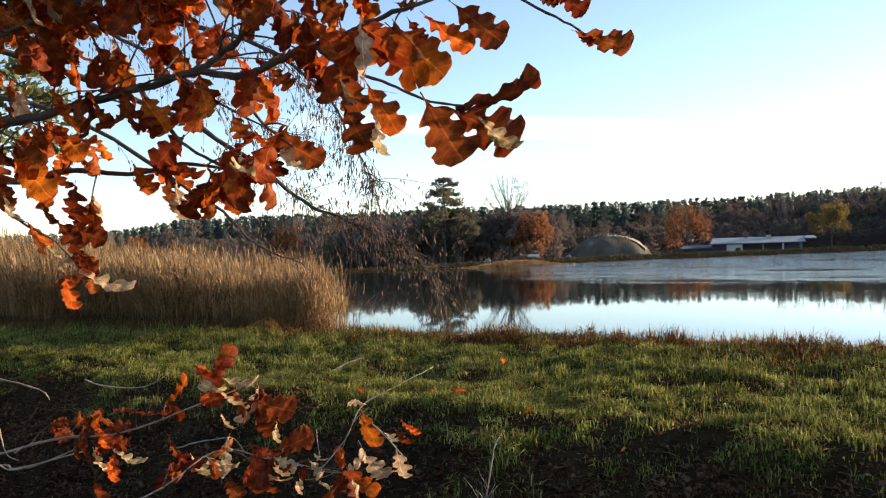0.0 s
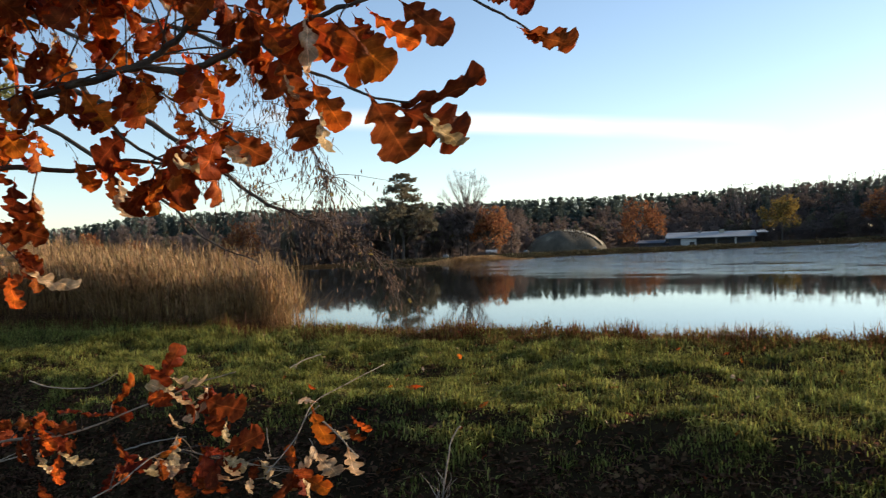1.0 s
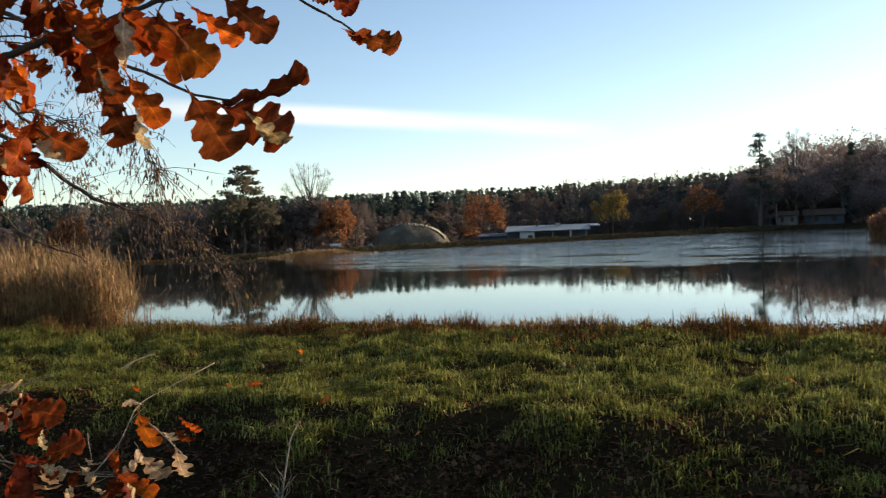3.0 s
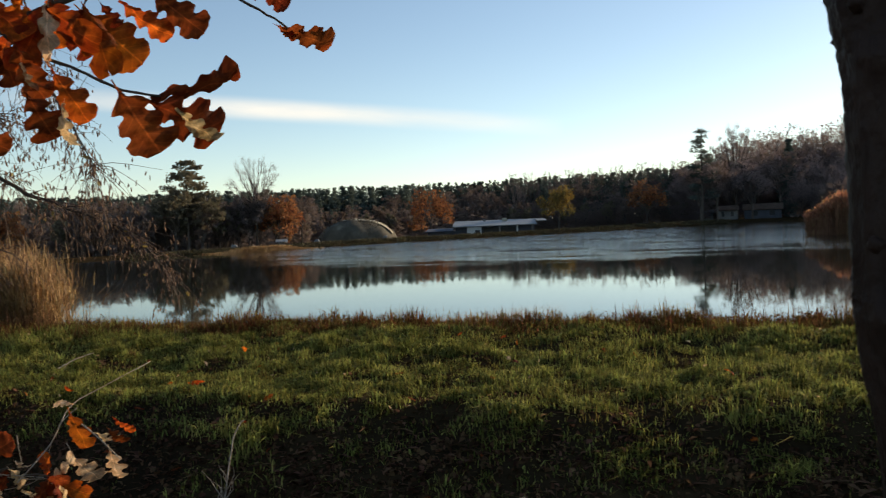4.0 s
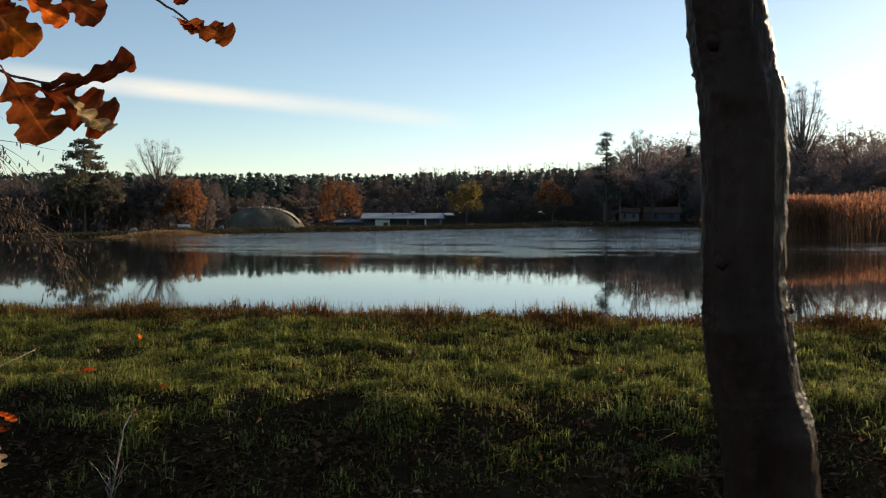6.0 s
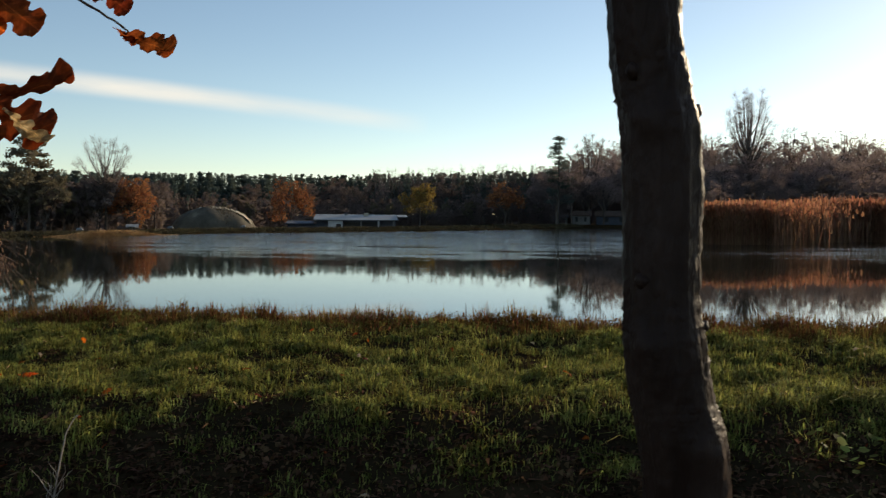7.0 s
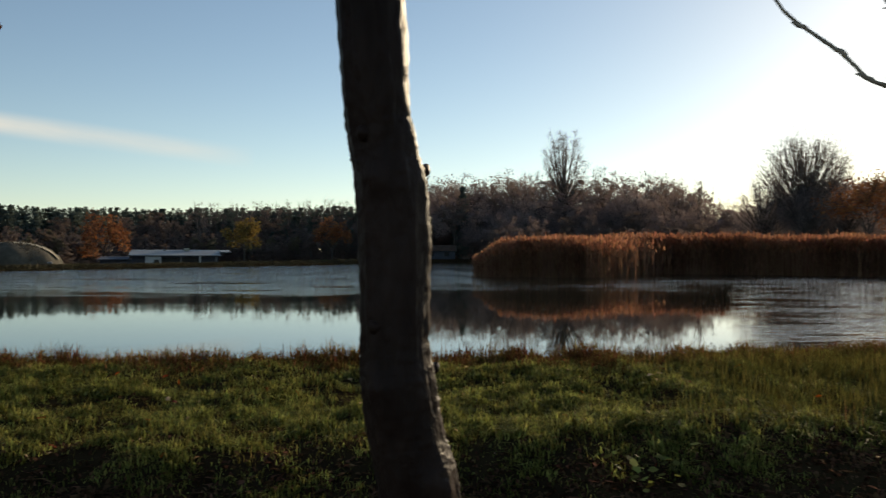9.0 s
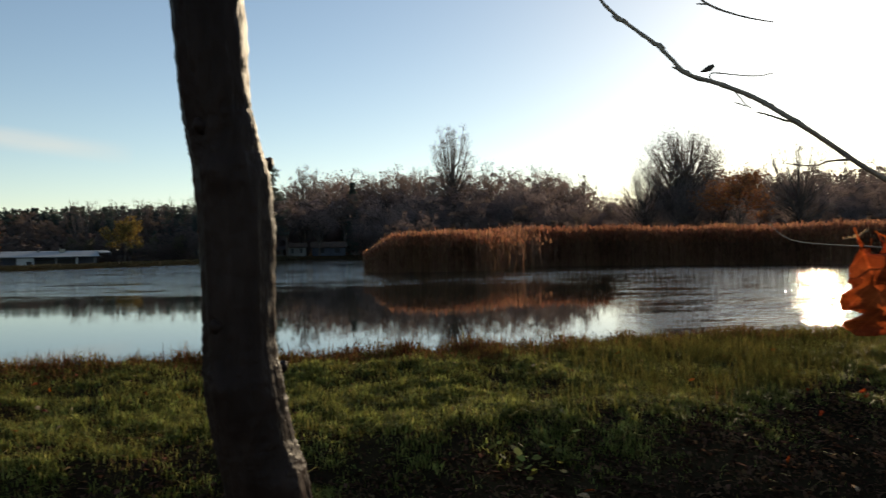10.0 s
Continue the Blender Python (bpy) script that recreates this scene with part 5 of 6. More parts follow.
bough("bough", [(-2.68, 2.6, 1.7), (-1.775, 2.793, 1.808), (-1.33, 2.611, 1.83), (-1.1, 2.507, 1.864), (-0.934, 2.474, 1.889), (-0.735, 2.441, 1.929), (-0.587, 2.429, 1.966), (-0.484, 2.389, 2.029), (-0.397, 2.344, 2.075), (-0.299, 2.285, 2.15)], 0.0145, 0.0045, 1, 34, start=0.24, reach=0.26, leaves=(2, 5), size=0.86)
bough("bough", [(-0.608, 2.434, 1.962), (-0.492, 2.408, 1.939), (-0.395, 2.372, 1.966), (-0.264, 2.335, 2.001), (-0.161, 2.287, 2.027), (-0.042, 2.282, 2.068), (0.06, 2.29, 2.13)], 0.009, 0.003, 2, 3, reach=0.12, leaves=(2, 4))
bough("bough", [(-2.68, 2.6, 2.0), (-1.9, 2.7, 2.06), (-1.35, 2.6, 2.05), (-0.95, 2.45, 2.1), (-0.6, 2.35, 2.18), (-0.2, 2.3, 2.22)], 0.014, 0.004, 3, 50, start=0.2, reach=0.26, leaves=(2, 5), size=0.86)
bough("bough", [(-2.68, 2.6, 2.35), (-1.75, 2.75, 2.32), (-1.25, 2.6, 2.2), (-0.85, 2.5, 2.18), (-0.5, 2.42, 2.25)], 0.012, 0.004, 15, 66, start=0.2, reach=0.26, size=0.86)
bough("bough", [(-2.68, 2.6, 2.2), (-1.9, 2.9, 2.2), (-1.5, 2.85, 2.15), (-1.1, 2.7, 2.2), (-0.8, 2.6, 2.3)], 0.012, 0.004, 16, 46, start=0.22, reach=0.24, size=0.86)
bough("twig", [(-0.305, 2.285, 1.967), (-0.254, 2.251, 1.923), (-0.149, 2.222, 1.873), (-0.069, 2.183, 1.83), (0.0, 2.166, 1.816)], 0.0038, 0.0022, 4)
bough("twig", [(-0.2, 2.33, 2.2), (-0.017, 2.361, 2.152), (0.122, 2.378, 2.084), (0.238, 2.384, 2.02), (0.269, 2.385, 1.998)], 0.0045, 0.002, 5)
bough("bough", [(-2.68, 2.6, 1.55), (-1.643, 2.895, 1.749), (-1.181, 2.819, 1.76), (-1.061, 2.764, 1.777), (-0.882, 2.733, 1.761), (-0.702, 2.689, 1.778), (-0.503, 2.644, 1.727)], 0.012, 0.003, 6, 9, start=0.35, reach=0.14, size=0.88)
bough("twig", [(-0.735, 2.442, 1.922), (-0.662, 2.486, 1.809), (-0.555, 2.474, 1.745), (-0.494, 2.439, 1.734)], 0.005, 0.002, 7, 2, start=0.4, reach=0.08)
bough("twig", [(-0.492, 2.408, 1.939), (-0.462, 2.38, 1.852), (-0.418, 2.397, 1.803), (-0.373, 2.359, 1.772)], 0.0045, 0.002, 8, 1, start=0.3, reach=0.08)
bough("twig", [(-2.3, 3.2, 2.1), (-1.776, 3.383, 1.958), (-1.613, 3.501, 1.707), (-1.487, 3.57, 1.603), (-1.404, 3.608, 1.476)], 0.008, 0.002, 9, 5, start=0.2, reach=0.1, picks=(0, 2, 4, 2, 5))
bough("bough", [(-2.68, 2.6, 0.75), (-1.789, 3.199, 0.85), (-1.539, 3.248, 0.914), (-1.349, 3.242, 0.96), (-1.124, 3.236, 0.979), (-0.881, 3.232, 1.06), (-0.737, 3.178, 1.116)], 0.0048, 0.002, 10, 9, start=0.42, reach=0.15, size=0.8, picks=(4, 9, 2, 3, 4, 7, 10, 2))
bough("twig", [(-1.8, 3.15, 0.86), (-1.536, 3.241, 0.879), (-1.445, 3.175, 0.884), (-1.229, 3.18, 0.932)], 0.0045, 0.002, 11)
bough("twig", [(-1.8, 2.7, 0.78), (-1.027, 2.906, 0.832), (-0.784, 3.078, 0.945), (-0.61, 3.066, 0.919), (-0.403, 3.045, 0.885)], 0.003, 0.0014, 12, 9, start=0.3, reach=0.13, size=0.75, picks=(4, 9, 2, 3, 10, 7, 6, 9))
bough("twig", [(-0.469, 3.033, 0.881), (-0.394, 3.117, 0.961), (-0.348, 3.193, 1.05), (-0.264, 3.26, 1.09), (-0.128, 3.378, 1.141)], 0.0019, 0.0014, 13)
bough("twig", [(-0.342, 3.139, 1.033), (-0.272, 3.115, 0.976), (-0.203, 3.084, 0.904)], 0.0028, 0.0016, 14)
# leaves: end of the long twig
leaf_facing(grove, (-0.077, 2.168, 1.831), (-0.006, 2.182, 1.703), LEAVES[2], 0.15, 1.30)
leaf_facing(grove, (-0.025, 2.170, 1.808), (0.111, 2.185, 1.733), LEAVES[7], 0.35, 1.10)
leaf_facing(grove, (0.028, 2.171, 1.795), (0.088, 2.184, 1.711), LEAVES[6], 0.70, 0.80)
leaf_facing(grove, (-0.018, 2.170, 1.813), (0.166, 2.186, 1.826), LEAVES[7], 1.10, 0.5)
leaf_facing(grove, (-0.250, 2.164, 1.913), (-0.215, 2.177, 1.805), LEAVES[2], 0.50, 1.10)
leaf_facing(grove, (-0.235, 2.164, 1.823), (-0.191, 2.177, 1.731), LEAVES[7], 0.10, 1.25)
leaf_facing(grove, (-0.238, 2.164, 1.876), (-0.232, 2.176, 1.820), LEAVES[6], 0.90, 0.60)
leaf_facing(grove, (-0.188, 2.165, 1.865), (-0.132, 2.179, 1.764), LEAVES[0], 0.20, 1.05)
leaf_facing(grove, (-0.170, 2.166, 1.802), (-0.187, 2.177, 1.724), LEAVES[6], 0.80, 0.90)
# leaves: beside the upper twig
leaf_facing(grove, (0.243, 2.317, 1.987), (0.357, 2.332, 1.933), LEAVES[7], 0.85, 0.90)
leaf_facing(grove, (0.240, 2.317, 1.990), (0.274, 2.330, 1.953), LEAVES[7], 1.00, 1.00)
leaf_facing(grove, (0.201, 2.316, 2.075), (0.267, 2.329, 2.027), LEAVES[2], 0.30, 1.10)
leaf_facing(grove, (0.165, 2.315, 2.058), (0.208, 2.328, 2.046), LEAVES[2], 0.90, 1.00)
leaf_facing(grove, (-0.149, 2.307, 2.008), (-0.034, 2.321, 1.904), LEAVES[0], 0.00, 1.15)
leaf_facing(grove, (-0.076, 2.309, 2.032), (0.012, 2.323, 1.944), LEAVES[8], 0.75, 1.00)
leaf_facing(grove, (-0.016, 2.310, 2.054), (0.090, 2.325, 1.968), LEAVES[2], 0.20, 1.00)
leaf_facing(grove, (-0.113, 2.308, 2.026), (-0.084, 2.320, 1.975), LEAVES[7], 0.40, 1.00)
leaf_facing(grove, (-0.194, 2.305, 1.999), (-0.122, 2.319, 1.924), LEAVES[7], 0.20, 1.30)
leaf_facing(grove, (-0.221, 2.305, 2.004), (-0.206, 2.317, 1.926), LEAVES[1], 0.50, 1.20)
leaf_facing(grove, (-0.210, 2.305, 2.051), (-0.204, 2.317, 1.988), LEAVES[0], 0.60, 1.10)
leaf_facing(grove, (-0.138, 2.307, 2.061), (-0.092, 2.320, 2.043), LEAVES[3], 0.50, 1.20)
leaf_facing(grove, (-0.321, 2.302, 2.015), (-0.247, 2.316, 1.968), LEAVES[1], 0.40, 1.20)
leaf_facing(grove, (-0.404, 2.300, 2.025), (-0.310, 2.314, 1.977), LEAVES[0], 0.50, 1.00)
leaf_facing(grove, (-0.310, 2.303, 2.084), (-0.260, 2.316, 2.038), LEAVES[2], 0.30, 1.20)
leaf_facing(grove, (-0.233, 2.305, 2.093), (-0.200, 2.317, 2.036), LEAVES[0], 0.40, 1.20)
# leaves: along the thick bough
leaf_facing(grove, (-0.425, 2.449, 1.812), (-0.333, 2.463, 1.733), LEAVES[2], 0.50, 1.10)
leaf_facing(grove, (-0.444, 2.449, 1.802), (-0.377, 2.462, 1.713), LEAVES[6], 0.60, 0.80)
leaf_facing(grove, (-0.450, 2.448, 1.782), (-0.435, 2.461, 1.705), LEAVES[4], 0.30, 1.20)
leaf_facing(grove, (-0.440, 2.449, 1.964), (-0.397, 2.462, 1.916), LEAVES[7], 0.30, 1.20)
leaf_facing(grove, (-0.602, 2.445, 1.959), (-0.596, 2.457, 1.876), LEAVES[7], 0.10, 1.50)
leaf_facing(grove, (-0.688, 2.443, 2.111), (-0.685, 2.455, 2.024), LEAVES[0], 0.30, 1.50)
leaf_facing(grove, (-0.735, 2.441, 1.911), (-0.685, 2.454, 1.821), LEAVES[0], 0.10, 1.50)
leaf_facing(grove, (-0.938, 2.436, 1.930), (-0.909, 2.449, 1.817), LEAVES[1], 0.50, 1.10)
leaf_facing(grove, (-0.979, 2.435, 1.849), (-1.006, 2.446, 1.787), LEAVES[3], 0.50, 1.30)
leaf_facing(grove, (-1.033, 2.433, 1.786), (-0.962, 2.447, 1.679), LEAVES[0], 0.10, 1.30)
leaf_facing(grove, (-0.528, 2.447, 1.861), (-0.512, 2.459, 1.803), LEAVES[7], 0.20, 1.40)
leaf_facing(grove, (-0.478, 2.448, 1.816), (-0.456, 2.460, 1.775), LEAVES[1], 0.30, 1.30)
leaf_facing(grove, (-0.498, 2.447, 1.925), (-0.479, 2.460, 1.862), LEAVES[0], 0.20, 1.30)
leaf_facing(grove, (-0.875, 2.438, 1.903), (-0.817, 2.451, 1.833), LEAVES[8], 0.60, 1.00)
# leaves: over the reeds
leaf_facing(grove, (-0.702, 2.642, 1.844), (-0.803, 2.651, 1.765), LEAVES[2], 0.30, 1.30)
leaf_facing(grove, (-0.835, 2.639, 1.776), (-0.796, 2.651, 1.696), LEAVES[0], 0.30, 1.40)
leaf_facing(grove, (-0.745, 2.641, 1.751), (-0.769, 2.652, 1.650), LEAVES[4], 0.50, 1.30)
leaf_facing(grove, (-0.728, 2.641, 1.722), (-0.730, 2.653, 1.620), LEAVES[6], 0.30, 1.20)
leaf_facing(grove, (-0.675, 2.643, 1.718), (-0.658, 2.655, 1.632), LEAVES[8], 0.60, 1.10)
leaf_facing(grove, (-0.648, 2.643, 1.760), (-0.563, 2.657, 1.644), LEAVES[0], 0.20, 1.20)
leaf_facing(grove, (-0.609, 2.644, 1.730), (-0.582, 2.657, 1.681), LEAVES[6], 0.70, 0.90)
leaf_facing(grove, (-0.630, 2.644, 1.773), (-0.512, 2.659, 1.745), LEAVES[7], 1.00, 0.90)
leaf_facing(grove, (-0.744, 2.641, 1.774), (-0.686, 2.654, 1.716), LEAVES[3], 0.50, 1.20)
leaf_facing(grove, (-0.984, 2.635, 1.727), (-1.013, 2.646, 1.623), LEAVES[4], 0.20, 1.40)
leaf_facing(grove, (-1.007, 2.634, 1.631), (-0.920, 2.648, 1.574), LEAVES[2], 0.40, 1.20)
leaf_facing(grove, (-1.030, 2.633, 1.637), (-0.983, 2.646, 1.559), LEAVES[7], 0.20, 1.40)
leaf_facing(grove, (-1.065, 2.632, 1.684), (-1.059, 2.645, 1.624), LEAVES[7], 0.60, 1.00)
leaf_facing(grove, (-1.161, 2.630, 1.706), (-1.161, 2.642, 1.633), LEAVES[6], 0.60, 1.10)
leaf_facing(grove, (-1.040, 2.633, 1.774), (-1.019, 2.646, 1.709), LEAVES[4], 0.40, 1.10)
leaf_facing(grove, (-1.105, 2.632, 1.863), (-1.083, 2.644, 1.771), LEAVES[2], 0.30, 1.20)
# leaves: at the low hanging twig
leaf_facing(grove, (-1.519, 3.571, 1.590), (-1.455, 3.584, 1.502), LEAVES[6], 0.60, 0.70)
leaf_facing(grove, (-1.405, 3.574, 1.501), (-1.261, 3.589, 1.377), LEAVES[6], 0.70, 0.75)
leaf_facing(grove, (-1.454, 3.572, 1.486), (-1.452, 3.584, 1.349), LEAVES[0], 0.20, 1.20)
leaf_facing(grove, (-1.432, 3.573, 1.563), (-1.394, 3.586, 1.500), LEAVES[2], 0.30, 1.10)
leaf_facing(grove, (-1.473, 3.572, 1.556), (-1.497, 3.583, 1.489), LEAVES[6], 0.60, 0.80)
# leaves: low bough
leaf_facing(grove, (-0.859, 3.137, 1.202), (-0.786, 3.151, 1.117), LEAVES[2], 0.55, 1.10)
leaf_facing(grove, (-0.782, 3.139, 1.123), (-0.735, 3.152, 1.045), LEAVES[6], 0.90, 0.80)
leaf_facing(grove, (-0.762, 3.140, 1.094), (-0.853, 3.149, 1.102), LEAVES[0], 0.40, 1.20)
leaf_facing(grove, (-0.764, 3.140, 1.154), (-0.688, 3.154, 1.097), LEAVES[10], 0.50, 1.20)
leaf_facing(grove, (-0.678, 3.142, 1.088), (-0.552, 3.157, 1.033), LEAVES[2], 0.10, 1.30)
leaf_facing(grove, (-0.676, 3.142, 1.041), (-0.625, 3.155, 0.961), LEAVES[7], 0.30, 1.30)
leaf_facing(grove, (-0.777, 3.139, 1.045), (-0.765, 3.151, 0.983), LEAVES[6], 0.80, 0.80)
leaf_facing(grove, (-0.947, 3.135, 0.991), (-0.929, 3.147, 0.900), LEAVES[2], 0.80, 0.90)
leaf_facing(grove, (-0.921, 3.135, 0.937), (-0.875, 3.148, 0.838), LEAVES[4], 0.30, 1.20)
leaf_facing(grove, (-0.872, 3.136, 0.918), (-0.829, 3.149, 0.830), LEAVES[6], 0.40, 1.10)
leaf_facing(grove, (-0.827, 3.138, 0.900), (-0.748, 3.152, 0.845), LEAVES[6], 0.80, 0.80)
leaf_facing(grove, (-1.163, 3.129, 1.032), (-1.154, 3.141, 0.934), LEAVES[8], 0.40, 1.10)
leaf_facing(grove, (-1.176, 3.129, 0.945), (-1.160, 3.141, 0.843), LEAVES[5], 0.30, 1.20)
leaf_facing(grove, (-1.113, 3.130, 0.947), (-1.046, 3.144, 0.871), LEAVES[6], 0.60, 0.90)
leaf_facing(grove, (-1.110, 3.130, 0.939), (-1.142, 3.141, 0.839), LEAVES[0], 0.40, 1.10)
leaf_facing(grove, (-1.231, 3.127, 0.985), (-1.256, 3.138, 0.916), LEAVES[7], 0.80, 0.90)
leaf_facing(grove, (-1.176, 3.128, 0.854), (-1.169, 3.141, 0.776), LEAVES[7], 0.40, 1.10)
leaf_facing(grove, (-1.063, 3.132, 0.982), (-1.122, 3.142, 0.937), LEAVES[4], 0.40, 1.30)
# leaves: low twig towards the water
leaf_facing(grove, (-0.589, 3.064, 1.025), (-0.610, 3.075, 0.958), LEAVES[6], 0.60, 0.90)
leaf_facing(grove, (-0.598, 3.064, 0.950), (-0.477, 3.079, 0.978), LEAVES[2], 0.30, 1.30)
leaf_facing(grove, (-0.574, 3.064, 0.943), (-0.597, 3.075, 0.848), LEAVES[6], 0.30, 1.10)
leaf_facing(grove, (-0.636, 3.063, 0.931), (-0.570, 3.076, 0.895), LEAVES[6], 0.90, 0.70)
leaf_facing(grove, (-0.479, 3.067, 0.933), (-0.462, 3.079, 0.889), LEAVES[10], 0.50, 1.10)
leaf_facing(grove, (-0.685, 3.061, 0.881), (-0.646, 3.074, 0.805), LEAVES[7], 0.30, 1.20)
leaf_facing(grove, (-0.631, 3.063, 0.859), (-0.608, 3.075, 0.794), LEAVES[4], 0.30, 1.20)
leaf_facing(grove, (-0.515, 3.066, 0.866), (-0.553, 3.077, 0.806), LEAVES[6], 0.60, 0.90)
leaf_facing(grove, (-0.465, 3.067, 0.851), (-0.404, 3.080, 0.784), LEAVES[6], 0.80, 0.90)
leaf_facing(grove, (-0.746, 3.060, 0.866), (-0.711, 3.072, 0.794), LEAVES[2], 0.20, 1.40)
# leaves: tip of the low twig
leaf_facing(grove, (-0.339, 3.121, 1.049), (-0.303, 3.133, 0.923), LEAVES[0], 0.25, 1.05)
leaf_facing(grove, (-0.328, 3.121, 1.069), (-0.385, 3.131, 1.089), LEAVES[6], 0.90, 0.80)
leaf_facing(grove, (-0.336, 3.120, 0.920), (-0.271, 3.134, 0.811), LEAVES[6], 0.15, 1.05)
leaf_facing(grove, (-0.237, 3.123, 0.928), (-0.216, 3.135, 0.802), LEAVES[5], 0.05, 1.15)
leaf_facing(grove, (-0.268, 3.122, 0.977), (-0.226, 3.135, 0.924), LEAVES[10], 0.40, 1.20)
leaf_facing(grove, (-0.237, 3.123, 0.987), (-0.198, 3.136, 0.917), LEAVES[4], 0.40, 1.00)
leaf_facing(grove, (-0.219, 3.124, 1.017), (-0.173, 3.137, 0.954), LEAVES[8], 0.60, 0.90)
leaf_facing(grove, (-0.347, 3.120, 1.125), (-0.339, 3.133, 1.095), LEAVES[1], 0.40, 1.20)
bough("twig", [(-0.318, 3.121, 1.058), (-0.361, 3.120, 1.020), (-0.398, 3.119, 0.943), (-0.417, 3.118, 0.860)], 0.0014, 0.0008, 53)
bough("twig", [(-0.632, 3.063, 0.931), (-0.541, 3.065, 0.904), (-0.457, 3.067, 0.881), (-0.389, 3.069, 0.873)], 0.0022, 0.0012, 98)
bough("twig", [(-0.476, 3.097, 1.001), (-0.473, 3.097, 0.958), (-0.468, 3.097, 0.922)], 0.0016, 0.0009, 29)
bough("twig", [(-0.352, 3.120, 0.959), (-0.342, 3.120, 0.938), (-0.343, 3.120, 0.913)], 0.0016, 0.0009, 82)
bough("twig", [(-0.515, 3.096, 0.848), (-0.445, 3.097, 0.859), (-0.389, 3.099, 0.896)], 0.0012, 0.0007, 76)
bough("twig", [(-1.499, 3.170, 1.037), (-1.487, 3.171, 0.971), (-1.470, 3.171, 0.927), (-1.435, 3.172, 0.909)], 0.0026, 0.0014, 43)
bough("twig", [(-1.503, 3.170, 0.900), (-1.461, 3.171, 0.881), (-1.371, 3.173, 0.896), (-1.255, 3.177, 0.942)], 0.0028, 0.0015, 23)
bough("twig", [(-1.475, 3.221, 0.923), (-1.422, 3.222, 0.950), (-1.325, 3.225, 0.967), (-1.248, 3.227, 0.974)], 0.0028, 0.0015, 19)
bough("twig", [(-0.765, 3.490, 1.091), (-0.701, 3.491, 1.105), (-0.651, 3.493, 1.118)], 0.0024, 0.0013, 34)
bough("twig", [(-1.535, 3.870, 1.060), (-1.457, 3.872, 1.031), (-1.300, 3.876, 1.024), (-1.197, 3.878, 1.077)], 0.0030, 0.0017, 78)
bough("twig", [(-1.881, 3.861, 1.075), (-1.716, 3.865, 1.025), (-1.677, 3.866, 0.983)], 0.0035, 0.0019, 65)
# leaves: above the upper twig
leaf_facing(grove, (0.388, 2.283, 2.172), (0.461, 2.241, 2.075), LEAVES[4], 0.50, 1.10)
leaf_facing(grove, (0.413, 2.303, 2.188), (0.436, 2.290, 2.114), LEAVES[2], 0.30, 1.10)
leaf_facing(grove, (0.237, 2.428, 2.165), (0.300, 2.391, 2.094), LEAVES[7], 0.50, 1.10)
leaf_facing(grove, (0.198, 2.450, 2.214), (0.254, 2.418, 2.128), LEAVES[0], 0.30, 1.20)
bough("twig", [(-0.051, 2.559, 2.310), (0.099, 2.472, 2.264), (0.250, 2.385, 2.206), (0.406, 2.296, 2.191)], 0.0045, 0.0018, 41)
tagged(grove, "oak with rust-red autumn leaves on spreading boughs", "tree")

# young pine beyond the oak
sapling = pine_tree(41, 6.4, 0.5, 0.2, "young yellow-green pine behind the oak leaves", 5200, size=0.085, needles="young_pine")
p = far(-30.5, 14)
sapling.matrix_basis = Matrix.Translation((p.x, p.y, ground_z(p.x, p.y)))

